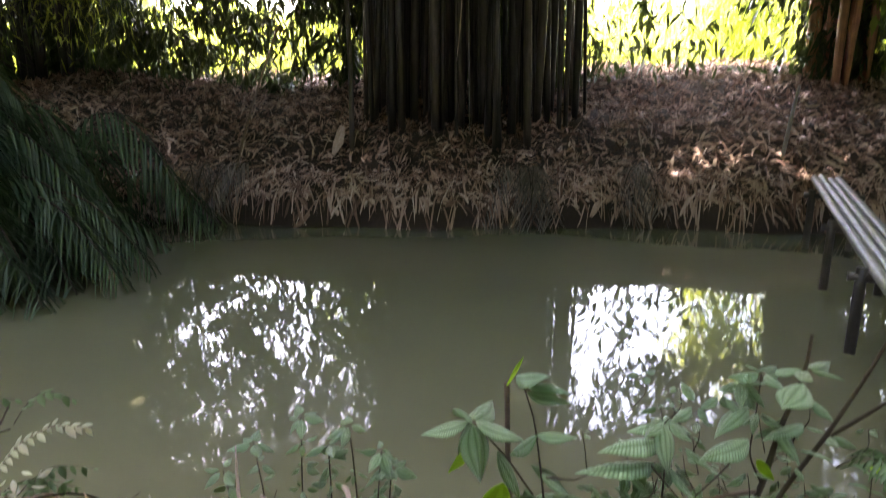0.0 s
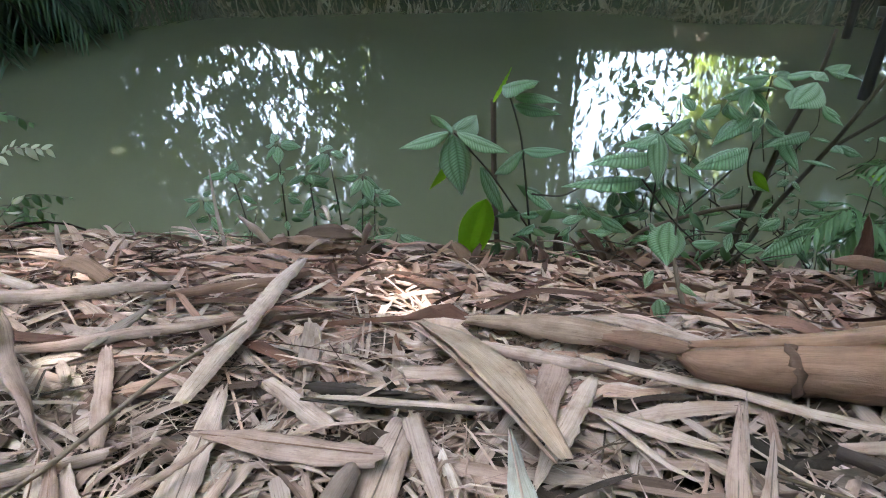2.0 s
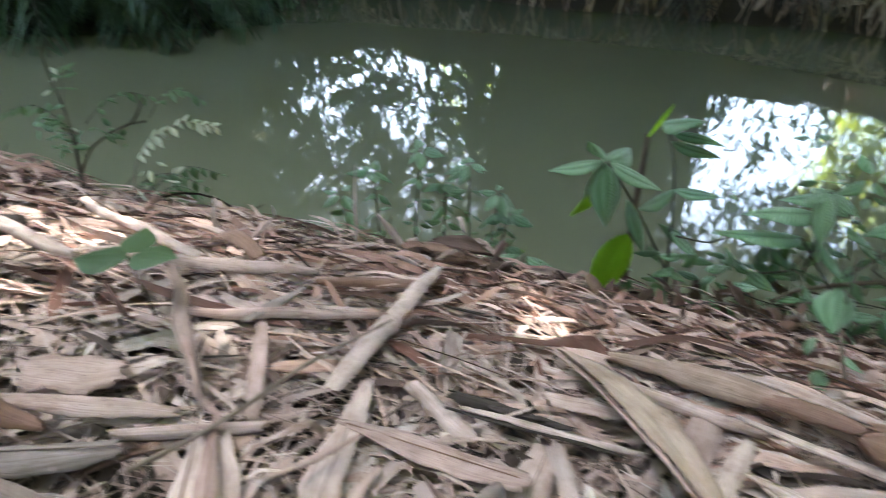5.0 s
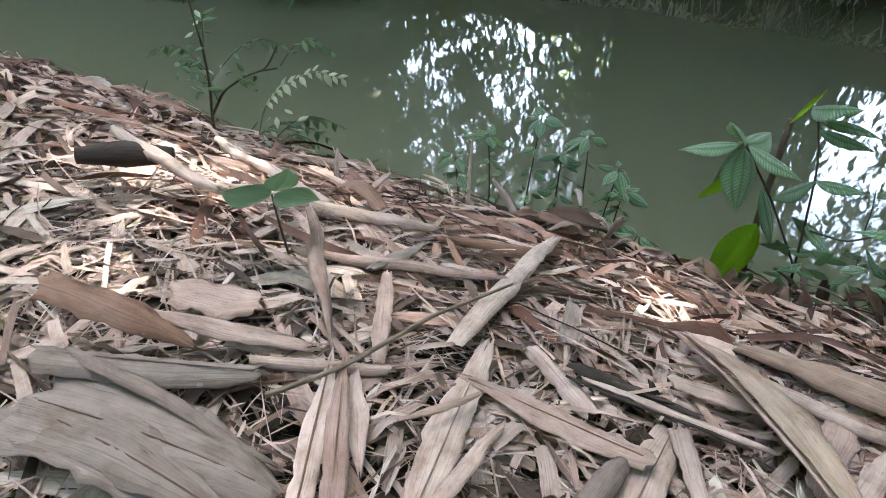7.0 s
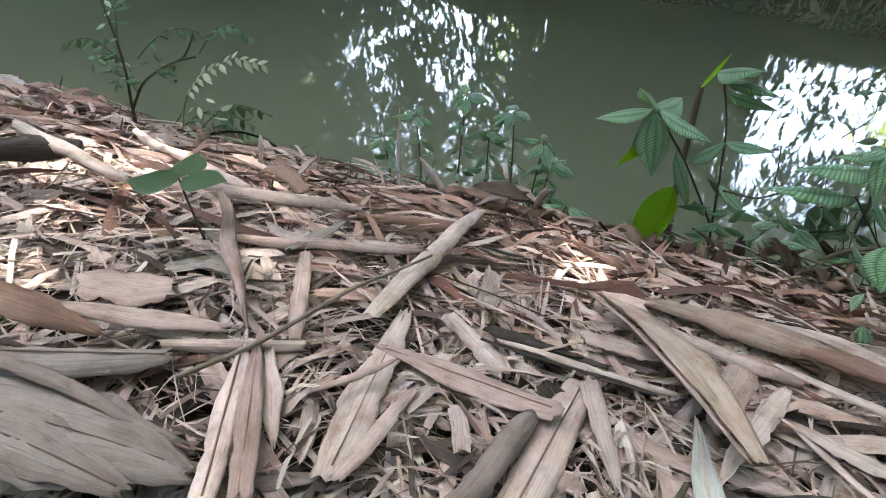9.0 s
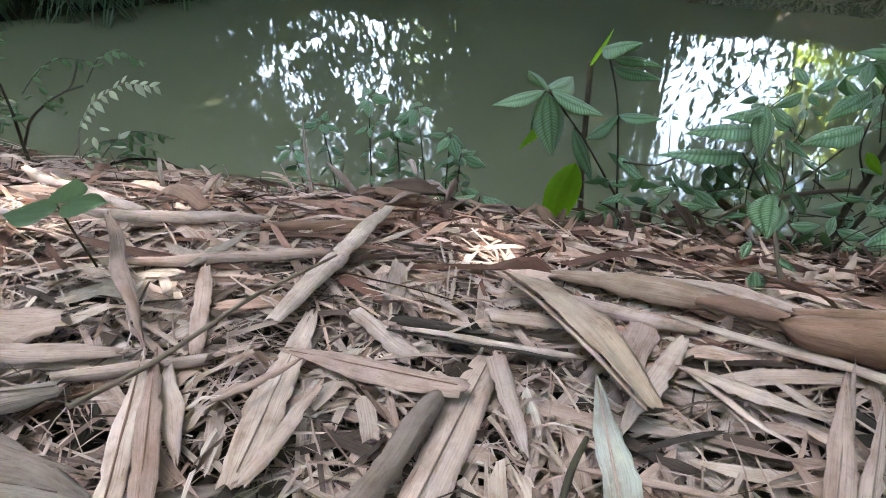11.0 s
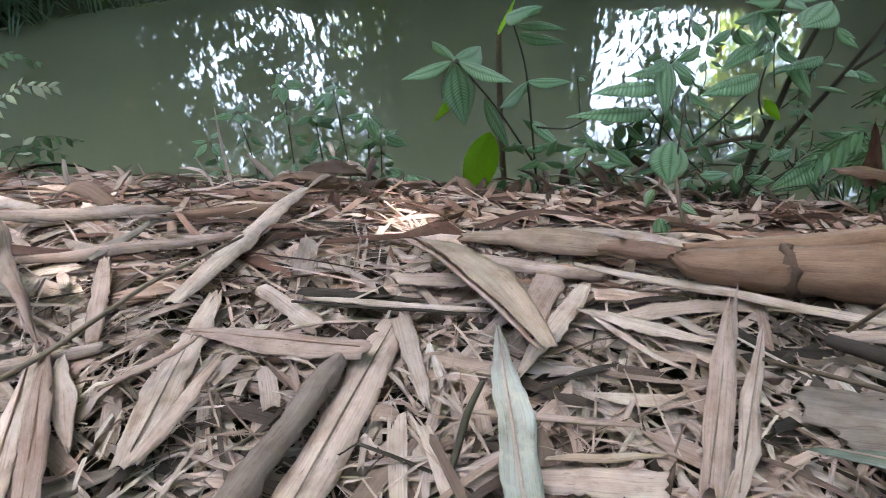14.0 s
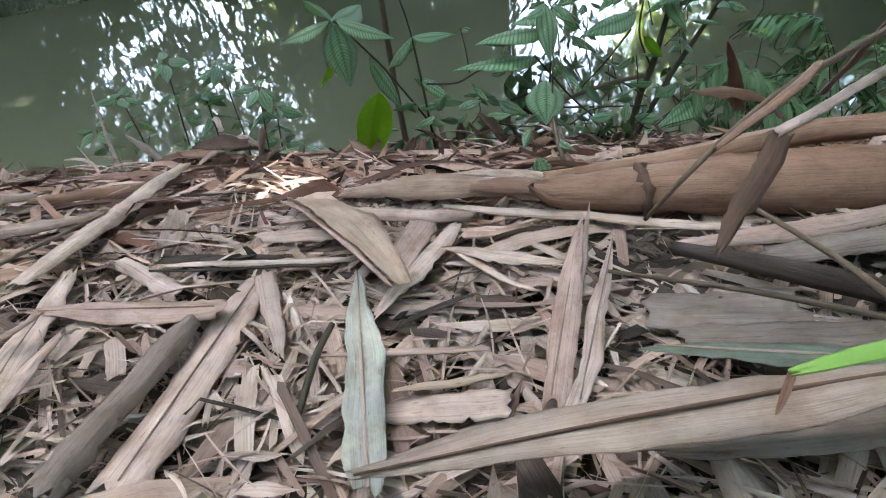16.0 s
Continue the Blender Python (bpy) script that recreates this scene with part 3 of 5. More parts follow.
broad = sheath((-0.578, 0.243, 0.610), (-0.300, 0.287, 0.585), 0.120, mat_grey, "very broad grey ribbed bamboo sheath", curl=0.35, tip0=0.9, tip1=0.12, arch=0.012, cols=10)
sheath((-0.595, 0.236, 0.603), (-0.333, 0.239, 0.599), 0.070, mat_grey, "broad grey bamboo sheath lying over another", curl=0.4, tip0=0.9, tip1=0.2, arch=0.012)
sheath((-0.603, 0.274, 0.638), (-0.414, 0.399, 0.592), 0.052, mat_grey, "long folded grey bamboo sheath", curl=1.1, tip0=0.9, tip1=0.5)
sheath((-0.586, 0.400, 0.611), (-0.404, 0.473, 0.578), 0.036, mat_pale, "pale smooth bamboo sheath", curl=0.7, tip0=0.2, tip1=0.4)
sheath((-0.661, 0.337, 0.667), (-0.502, 0.385, 0.604), 0.056, mat_brown, "brown curved bamboo sheath", curl=0.9, tip0=0.9, tip1=0.25, arch=0.015)
sheath((-0.444, 0.412, 0.590), (-0.301, 0.495, 0.572), 0.036, mat_pale, "rolled tube of pale bamboo sheath", curl=2.4, tip0=0.8, tip1=0.8)
sheath((-0.607, 0.457, 0.595), (-0.503, 0.507, 0.583), 0.075, mat_pale, "pale rounded slab of bamboo sheath", curl=0.5, tip0=0.6, tip1=0.6)
sheath((-0.993, 0.719, 0.631), (-0.746, 0.700, 0.588), 0.045, mat_light, "long pale bamboo stick", curl=1.8, tip0=0.6, tip1=0.6)
sheath((-1.138, 1.107, 0.423), (-0.626, 0.845, 0.527), 0.045, mat_light, "long pale bamboo stick near the edge", curl=1.8, tip0=0.6, tip1=0.6)
stick([(-0.998, 0.640, 0.607), (-0.953, 0.684, 0.605), (-0.878, 0.737, 0.600)], [0.014, 0.024, 0.014], mat_dark, "dark rotting log on the litter", "log")
stick([(0.482, 0.526, 0.608), (0.559, 0.464, 0.626), (0.688, 0.376, 0.637)], [0.007, 0.012, 0.011], mat_dark, "dark wet fallen stick")
stick([(0.404, 0.481, 0.619), (0.518, 0.420, 0.638), (0.667, 0.333, 0.652)], [0.002, 0.003, 0.0032], mat_twig, "thin brown twig lying on litter", "twig")
stick([(0.557, 0.531, 0.649), (0.591, 0.436, 0.658), (0.625, 0.320, 0.659)], [0.0025, 0.0034, 0.0036], mat_twig, "thin grey-brown twig above the litter", "twig")
stick([(-0.387, 0.370, 0.601), (-0.343, 0.450, 0.595), (-0.301, 0.608, 0.578), (-0.270, 0.713, 0.551), (-0.252, 0.778, 0.535)], [0.0032, 0.0032, 0.003, 0.0028, 0.002], mat_paletwig, "long thin brown twig across the litter", "twig")
stick([(0.135, 0.443, 0.605), (0.123, 0.409, 0.600), (0.112, 0.349, 0.582)], [0.003, 0.004, 0.003], mat_stem, "short dark twig in the litter", "twig")
sheath((0.767, 1.053, 0.487), (0.666, 0.926, 0.664), 0.030, mat_brown, "upright brown bamboo sheath tip", curl=0.9, tip0=0.8, tip1=0.05)
sheath((0.786, 0.960, 0.527), (0.618, 0.898, 0.602), 0.045, mat_brown, "reddish-brown curled bamboo sheath", curl=0.9, tip0=0.7, tip1=0.2, arch=0.02)
sheath((0.920, 1.100, 0.485), (0.971, 1.020, 0.683), 0.030, mat_brown, "brown upright sheath beside the shrubs", curl=0.9, tip0=0.8, tip1=0.1)
sheath((-0.119, 0.644, 0.542), (-0.020, 0.639, 0.543), 0.028, mat_dark, "dark piece of bamboo sheath", curl=1.2, tip0=0.7, tip1=0.6)
sheath((-0.060, 0.632, 0.545), (0.040, 0.628, 0.547), 0.022, mat_dark, "dark curled scrap of sheath", curl=1.2, tip0=0.5, tip1=0.3)
sheath((-0.003, 0.673, 0.548), (0.122, 0.692, 0.531), 0.030, mat_pale, "pale torn piece of bamboo sheath", curl=0.6, tip0=1.0, tip1=0.4)
sheath((-0.176, 0.652, 0.539), (-0.065, 0.568, 0.548), 0.040, mat_pale, "pale rolled tube of sheath", curl=1.8, tip0=0.8, tip1=0.8)
sheath((0.023, 0.594, 0.547), (0.079, 0.436, 0.567), 0.024, mat_pale, "pale tapering strip of sheath", curl=0.4, tip0=1.0, tip1=0.2)
sheath((0.189, 0.360, 0.571), (0.294, 0.346, 0.593), 0.032, mat_pale, "pale ribbed piece of sheath", curl=0.4, tip0=0.8, tip1=0.9)
sheath((0.197, 0.367, 0.587), (0.298, 0.375, 0.592), 0.010, mat_tan, "thin orange-brown strip of sheath", curl=0.8, tip0=0.4, tip1=0.3)
sheath((0.395, 0.278, 0.618), (0.626, 0.288, 0.632), 0.034, mat_grey, "grey bamboo sheath under a large leaf", curl=0.5, tip0=0.3, tip1=0.9, rise=0.0)
# Pale piece coloured grey to stand for the shade on this side.
sheath((0.570, 0.514, 0.600), (0.726, 0.498, 0.630), 0.042, mat_grey, "broad piece of sheath, greyed for the shaded side", curl=0.5, tip0=0.8, tip1=0.9)
sheath((0.240, 0.723, 0.544), (0.574, 0.556, 0.601), 0.022, mat_light, "long pale straight bamboo strip", curl=0.9, tip0=0.3, tip1=0.4)
sheath((0.491, 0.539, 0.601), (0.762, 0.537, 0.637), 0.034, mat_pale, "pale curled bamboo strip", curl=1.2, tip0=0.4, tip1=0.9)
sheath((-0.679, 0.775, 0.559), (-0.460, 0.938, 0.480), 0.045, mat_pale, "long pale half-rolled sheath", curl=1.2, tip0=0.6, tip1=0.4)
sheath((-0.430, 0.877, 0.501), (-0.248, 1.084, 0.413), 0.038, mat_brown, "brownish half-rolled sheath near the edge", curl=1.2, tip0=0.4, tip1=0.4)
sheath((-0.571, 0.653, 0.561), (-0.281, 0.823, 0.505), 0.034, mat_pale, "long pale rolled bamboo strip", curl=1.5, tip0=0.4, tip1=0.4)
sheath((-0.247, 0.411, 0.593), (-0.189, 0.499, 0.583), 0.012, mat_pale, "thin pale strip of sheath", curl=0.8, tip0=0.3, tip1=0.5)
sheath((0.119, 0.421, 0.582), (0.283, 0.411, 0.588), 0.009, mat_pale, "thin pale strip of sheath", curl=0.8, tip0=0.3, tip1=0.5)
sheath((-0.384, 1.400, 0.243), (-0.227, 1.360, 0.295), 0.05, mat_brown, "dark curled clump of brown sheath at the edge", curl=1.1, tip0=0.7, tip1=0.5, arch=0.025)
sheath((-0.483, 1.440, 0.216), (-0.284, 1.460, 0.251), 0.05, mat_brown, "curled brown sheath at the bank edge", curl=1.3, tip0=0.7, tip1=0.5, arch=0.02)
sheath((-0.699, 0.975, 0.475), (-0.576, 0.938, 0.482), 0.042, mat_brown, "curled orange-brown sheath at the edge", curl=0.7, tip0=0.7, tip1=0.8, arch=0.03)
sheath((-0.548, 0.633, 0.579), (-0.506, 0.618, 0.584), 0.016, mat_tan, "small orange leaf scrap", curl=0.5, tip0=0.3, tip1=0.3)
# stalks that lean in above the litter
stick([(0.391, 0.355, 0.768), (0.411, 0.336, 0.824), (0.496, 0.418, 0.830), (0.652, 0.576, 0.800), (0.851, 0.740, 0.796), (1.034, 0.920, 0.510)], [0.0015, 0.003, 0.0035, 0.004, 0.005, 0.006], mat_twig, "thin dry brown leaf stalk leaning over the bank", "dry_stalk")
sheath((0.516, 0.437, 0.786), (0.429, 0.315, 0.767), 0.020, mat_umber, "dark brown dry blade folded down at its tip", name="dry_leaf", curl=0.9, tip0=0.9, tip1=0.25, rise=0.0)
sheath((0.506, 0.428, 0.789), (0.734, 0.631, 0.762), 0.013, mat_pale, "pale dry blade leaning over the bank", name="dry_leaf", curl=1.0, tip0=0.9, tip1=0.6, rise=0.0)
sheath((0.414, 0.316, 0.843), (0.540, 0.455, 0.831), 0.009, mat_brown, "narrow brown dry blade on a stalk", name="dry_leaf", curl=0.9, tip0=0.3, tip1=0.6, rise=0.0)
# Two pale slabs, greyed so the right side looks more shaded.
sheath((0.431, 0.448, 0.591), (0.571, 0.428, 0.604), 0.055, mat_grey, "broad flat bamboo sheath, greyed for the shaded side", curl=0.3, tip0=0.8, tip1=0.9, rise=0.006)
sheath((0.456, 0.405, 0.598), (0.624, 0.382, 0.612), 0.030, mat_grey, "flat bamboo sheath with cracks, greyed for shade", curl=0.3, tip0=0.8, tip1=0.9)
stick([(0.711, 0.610, 0.763), (0.841, 0.750, 0.754), (1.005, 0.950, 0.508)], [0.004, 0.005, 0.006], mat_twig, "dry brown leaf stalk leaning over the bank", "dry_stalk")

for leaf, a, e, rise, bow in ((leaf_d, (0.143, 0.559, 0.570), (0.185, 0.263, 0.601), 0.0075, 0.001), (leaf_l, (0.182, 0.247, 0.646), (0.583, 0.276, 0.695), 0.0015, 0.007)):
    a, e = np.array(a) + (0, 0, rise), np.array(e) + (0, 0, rise)
    part("midrib", rod_mesh("midrib", [a, 0.75 * a + 0.25 * e + (0, 0, 0.7 * bow), 0.5 * (a + e) + (0, 0, bow), 0.25 * a + 0.75 * e + (0, 0, 0.7 * bow), e], [0.0010, 0.0017, 0.0020], mat_umber if leaf is leaf_l else mat_pale, sides=6), leaf, "raised midrib")

for label, mat, r in (("flat wide pale-brown bamboo sheath", mat_brown, 0.0011), ("broad flat grey bamboo sheath", mat_slate, 0.0012), ("whitish split bamboo sheath", mat_slate, 0.0012), ("pinkish-beige bamboo leaf with a pointed tip", mat_brown, 0.0014),
                      ("beige bamboo leaf beside another", mat_brown, 0.0011), ("very broad grey ribbed bamboo sheath", mat_umber, 0.0013), ("broad grey bamboo sheath lying over another", mat_umber, 0.0013), ("upright pale split bamboo leaf", mat_grey, 0.0009),
                      ("pale pointed bamboo leaf", mat_grey, 0.0009), ("long folded grey bamboo sheath", mat_slate, 0.0013), ("dull green bamboo leaf on the litter", mat_pale, 0.0012)):
    (px, py, pz), (qx, qy, qz), bow = sheath.line[label]
    line = [(px + (qx - px) * u, py + (qy - py) * u, pz + (qz - pz) * u + bow * math.sin(math.pi * u) + 0.0004) for u in (0.04, 0.27, 0.5, 0.73, 0.96)]
    part("midrib", rod_mesh("midrib", line, [0.6 * r, r, 0.8 * r], mat, sides=6), sheath.made[label], "thin raised rib along the sheath")
# Dark umber band laid over the roll as the shadow stripe crossing it.
part("ring_scar", strip_mesh("ring_scar", (0.477, 0.669, 0.6215), (0.491, 0.669, 0.6225), 0.1400, mat_umber, curl=2.05, tip0=0.9, tip1=0.9, seed=305, rows=4, cols=12, thick=0.001, ragged=0.0), tube, "dark shadow band across the rolled sheath")
part("folded_edge", strip_mesh("folded_edge", (-0.001, 0.813, 0.516), (0.189, 0.489, 0.609), 0.013, mat_pale, curl=0.6, tip0=0.9, tip1=0.3, arch=0.014, seed=301, roll=0.5), golden, "pale folded edge of the sheath")
part("inner_face", strip_mesh("inner_face", (0.234, 0.791, 0.527), (0.425, 0.719, 0.558), 0.034, mat_brown, curl=0.9, tip0=0.05, tip1=0.2, arch=0.016, seed=304, roll=-0.5), fold, "glossy brown inner face")
part("torn_edge", strip_mesh("torn_edge", (-0.586, 0.293, 0.638), (-0.326, 0.307, 0.591), 0.020, mat_slate, curl=0.9, tip0=0.9, tip1=0.15, arch=0.012, seed=303), broad, "dark torn edge")
part("folded_edge", strip_mesh("folded_edge", (0.244, 0.836, 0.530), (0.446, 0.740, 0.559), 0.020, mat_pale, curl=0.7, tip0=0.15, tip1=0.3, arch=0.012, seed=302, roll=-0.2), fold, "pale folded edge of the sheath")

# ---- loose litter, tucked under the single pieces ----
thing("fine_litter", litter_mesh("fine_litter", 3200, box_place(-1.4, 1.3, 0.0, 0.98), spread(0.012, 0.07, 2), spread(0.002, 0.011, 2), any_way, mat_humus_shade, 11, lift=(-0.012, 0.004), tilt=0.12, roll=0.25, curl=(0.05, 0.5), single=SINGLE),
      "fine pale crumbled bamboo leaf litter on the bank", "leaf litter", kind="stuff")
thing("flat_litter", litter_mesh("flat_litter", 1500, box_place(-1.5, 1.4, 0.0, 1.02), spread(0.06, 0.22, 1.5), spread(0.006, 0.026, 1.6), any_way, mat_litter, 18, lift=(0.004, 0.044), tilt=0.06, roll=0.15, curl=(0.05, 0.5), rows=7, single=SINGLE, limp=0.35),
      "flat overlapping pale bamboo sheath strips on the bank", "leaf litter", kind="stuff")
thing("chip_litter", litter_mesh("chip_litter", 2600, box_place(-1.4, 1.3, 0.0, 0.98), spread(0.03, 0.16, 1.6), spread(0.003, 0.020, 2.0), any_way, mat_litter, 12, lift=(0.006, 0.042), tilt=0.11, roll=0.30, curl=(0.1, 0.9), rows=6, single=SINGLE, limp=0.5),
      "pale broken bamboo sheath litter on the bank", "leaf litter", kind="stuff")
thing("splinter_litter", litter_mesh("splinter_litter", 8500, box_place(-1.2, 1.1, 0.05, 1.0), spread(0.02, 0.15, 1.6), spread(0.0010, 0.005, 1.6), any_way, mat_litter, 17, lift=(0.006, 0.042), tilt=0.14, roll=0.6, single=SINGLE, limp=0.6),
      "thin pale splinters and threads of bamboo sheath", "leaf litter", kind="stuff")
thing("long_litter", litter_mesh("long_litter", 2600, box_place(-2.8, 1.8, 0.64, 1.60), spread(0.08, 0.30, 1.7), spread(0.003, 0.024, 2.0), along_bank(0.5), mat_russet, 13, lift=(0.004, 0.05), tilt=0.12, roll=0.6, rows=6, single=SINGLE),
      "long reddish-brown bamboo strips lying along the bank edge", "leaf litter", kind="stuff")
thing("edge_litter", litter_mesh("edge_litter", 5200, box_place(-3.0, 2.0, 0.72, 1.85), spread(0.025, 0.11, 1.6), spread(0.004, 0.024, 1.6), any_way, mat_russet, 14, lift=(0.002, 0.03), tilt=0.42, roll=0.5, single=SINGLE),
      "small russet leaf litter at the bank edge", "leaf litter", kind="stuff")
thing("rotten_litter", litter_mesh("rotten_litter", 520, box_place(0.42, 0.95, 0.40, 0.60), spread(0.03, 0.14, 1.4), spread(0.004, 0.022, 1.6), any_way, mat_shadow_gap, 23, lift=(0.006, 0.040), tilt=0.12, roll=0.4, rows=5, single=SINGLE, limp=0.5),
      "dark bamboo litter put in for the shadow gap round a fallen stick", "leaf litter", kind="stuff")
thing("leafy_litter", litter_mesh("leafy_litter", 1150, box_place(-0.30, 0.95, 0.96, 1.50), spread(0.03, 0.11, 1.3), spread(0.008, 0.030, 1.4), any_way, mat_russet, 19, lift=(0.004, 0.05), tilt=0.40, roll=0.55, curl=(0.3, 1.4), rows=5, single=SINGLE),
      "broad curled russet leaf scraps heaped at the bank edge", "leaf litter", kind="stuff")
thing("side_litter", litter_mesh("side_litter", 20000, box_place(-6, 6, -5, 1.5), spread(0.05, 0.26, 1.6), spread(0.008, 0.04, 1.6), any_way, mat_litter, 15, lift=(0.0, 0.02)),
      "dry bamboo litter further along the bank", "leaf litter", kind="stuff")

# random larger pieces between the single ones
rng = np.random.default_rng(77)
for k in range(150):
    x, y = rng.uniform(-1.15, 1.05), rng.uniform(0.12, 1.42)
    far = y > 0.75
    ln = rng.uniform(0.10, 0.30) if far else rng.uniform(0.06, 0.17)
    yaw = rng.normal(-0.1, 0.4) if far else rng.uniform(0, 2 * math.pi)
    dx, dy = math.cos(yaw) * ln / 2, math.sin(yaw) * ln / 2
    za, zb = float(height(x - dx, y - dy)), float(height(x + dx, y + dy))
    lift = rng.uniform(0.006, 0.030)
    sheath((x - dx, y - dy, za + lift), (x + dx, y + dy, zb + lift + rng.normal(0, 0.006)), rng.uniform(0.012, 0.038), [mat_pale, mat_pale, mat_pale, mat_brown, mat_slate][rng.integers(5)] if not far else [mat_pale, mat_brown, mat_brown][rng.integers(3)],
           "loose dry bamboo sheath among the litter" if not far else "dry brown bamboo strip along the bank edge", rise=0.0, curl=rng.choice([-1, 1]) * rng.uniform(0.2, 1.4), tip0=rng.uniform(0.1, 1), tip1=rng.uniform(0.1, 1), rows=8, cols=4, arch=rng.uniform(0, 0.012), bend=rng.normal(0, 0.006), roll=rng.normal(0, 0.2))


def pile(cx, cy, rx, ry, n, tall, mats, label, seed):
    rng = np.random.default_rng(seed)
    for k in range(n):
        a, r = rng.uniform(0, 6.28), math.sqrt(rng.uniform(0, 1))
        x, y = cx + rx * r * math.cos(a), cy + ry * r * math.sin(a)
        z = float(height(x, y)) + rng.uniform(0.0, tall) * (1 - 0.7 * r)
        ln, yaw, up = rng.uniform(0.05, 0.14), rng.uniform(0, 6.28), rng.normal(0.15, 0.45)
        d = np.array((math.cos(yaw) * math.cos(up), 0.6 * math.sin(yaw) * math.cos(up), math.sin(up))) * ln
        sheath((x, y, z), (x + d[0], y + d[1], max(z + d[2], float(height(x + d[0], y + d[1])) + 0.005)), rng.uniform(0.012, 0.04), mats[k % len(mats)], label,
               curl=rng.choice([-1, 1]) * rng.uniform(0.4, 1.5), tip0=rng.uniform(0.2, 1), tip1=rng.uniform(0.1, 0.8), rows=8, cols=4, arch=rng.uniform(0, 0.02), roll=rng.normal(0, 0.5), rise=0.004)


# Two dark heaps darken places where shadow gaps fall in the litter.
pile(0.60, 0.47, 0.12, 0.03, 8, 0.012, [mat_dark, mat_umber], "dark rotten sheath and shadow gaps beside a wet stick", 67)
pile(0.03, 0.63, 0.13, 0.035, 10, 0.012, [mat_dark, mat_umber, mat_slate], "dark scrap of sheath standing in for shaded gaps", 68)
pile(-0.28, 1.37, 0.15, 0.06, 40, 0.14, [mat_brown, mat_umber, mat_pale], "curled brown sheath heaped at the bank edge", 61)
pile(0.40, 1.39, 0.24, 0.09, 56, 0.13, [mat_brown, mat_pale, mat_umber, mat_brown], "dry curled sheath at the shrub's foot", 62)
pile(0.15, 1.34, 0.10, 0.06, 14, 0.06, [mat_umber, mat_brown], "dark reddish dry sheath at the shrub's foot", 63)
pile(0.85, 1.12, 0.22, 0.14, 24, 0.07, [mat_brown, mat_umber, mat_pale], "dry brown sheath beside the fern bush", 64)
pile(-0.95, 1.22, 0.30, 0.12, 22, 0.05, [mat_brown, mat_pale], "dry brown sheath at the bank edge", 65)
rng = np.random.default_rng(66)
for k in range(34):
    x = rng.uniform(-1.9, 1.0)
    y = rng.uniform(1.34, 1.55) + 0.07 * float(smooth01((-x - 1.1) / 0.9))
    z = float(height(x, y))
    d = np.array((rng.normal(0, 0.5), rng.normal(0.1, 0.3), rng.uniform(0.25, 1.0)))
    d = d / np.linalg.norm(d) * rng.uniform(0.05, 0.13)
    stick([(x, y, z - 0.01), (x + d[0] / 2, y + d[1] / 2, z + d[2] / 2 + 0.006), (x + d[0], y + d[1], z + d[2])], [0.0022, 0.0018, 0.001], [mat_twig, mat_pale, mat_stem][k % 3], "thin dry twig standing up at the bank edge", "twig")


# ---- broad-leaved shrubs at the water's edge ----
def broad_leaf(seed, mat, ratio=0.46, droop=0.25, sag=0.35):
    """A leaf of length 1 along y: drawn-out tip, sides sloping down, puffed between five main veins."""
    rows, cols = 16, 12
    verts, uvs = [], []
    for i in range(rows + 1):
        v = i / rows
        half = ratio / 2 * math.sin(math.pi * v ** 0.8) ** 0.9 * (1.12 - 0.45 * v ** 3) + 0.004
        for j in range(cols + 1):
            u = -1 + 2 * j / cols
            puff = 0.030 * ratio * abs(math.sin(math.pi * abs(u) * 2.1)) * math.sin(math.pi * v) ** 0.5
            z = -droop * v * v - sag * u * u * half + puff + 0.006 * math.sin(v * 50 - abs(u) * 5) * math.sin(math.pi * v)
            verts.append((u * half, v, z))
            uvs.append((0.5 + u / 2, v))
    ii = np.arange((rows + 1) * (cols + 1)).reshape(rows + 1, cols + 1)
    f = np.stack([ii[:-1, :-1], ii[:-1, 1:], ii[1:, 1:], ii[1:, :-1]], -1).reshape(-1, 4)
    return mesh_of("leaf", verts, f, mat, uvs)


LEAVES = [broad_leaf(k, mat_shrub, r, d, f) for k, (r, d, f) in enumerate([(0.42, 0.18, 0.5), (0.50, 0.30, 0.7), (0.38, 0.38, 0.5), (0.46, 0.22, 0.9)])]
SMALL = [broad_leaf(k + 9, mat_small, r, d, 0.4) for k, (r, d) in enumerate([(0.38, 0.2), (0.45, 0.35)])]
YELLOW = broad_leaf(20, mat_yellow, 0.38, 0.14, 0.35)
HEART = broad_leaf(21, mat_shrub, 0.78, 0.12, 0.5)


def put_leaf(parent, base, tip, me, label="", facing=(0, -0.15, 1)):
    b, t = Vector(base), Vector(tip)
    y = t - b
    ln = y.length
    y.normalize()
    x = y.cross(Vector(facing)).normalized()
    z = x.cross(y)
    ob = new("leaf", me)
    m = Matrix((x, y, z)).transposed().to_4x4()
    m.translation = b - Vector(parent.location)
    ob.parent = parent
    ob.matrix_basis = m @ Matrix.Diagonal((ln, ln, ln, 1))
    return tagged(ob, label)


def rosette(parent, at, n, size, rng, meshes, dip=0.15, yaw0=None):
    at = np.array(at)
    for k in range(n):
        a = (yaw0 or 0) + 2 * math.pi * k / n + rng.normal(0, 0.3)
        ln = size * rng.uniform(0.7, 1.15)
        e = -dip + rng.normal(0, 0.3)
        d = np.array((math.cos(a) * math.cos(e), math.sin(a) * math.cos(e), math.sin(e)))
        put_leaf(parent, at + d * 0.012, at + d * ln, meshes[rng.integers(len(meshes))], facing=(rng.normal(0, .3), rng.normal(-.15, .4), 1))


def stem(parent, points, r0, r1, mat=None):
    loc = np.array(parent.location)
    part("stem", rod_mesh("stem", [np.array(p) - loc for p in points], [r0, (r0 + r1) / 2, r1], mat or mat_stem, sides=6), parent)


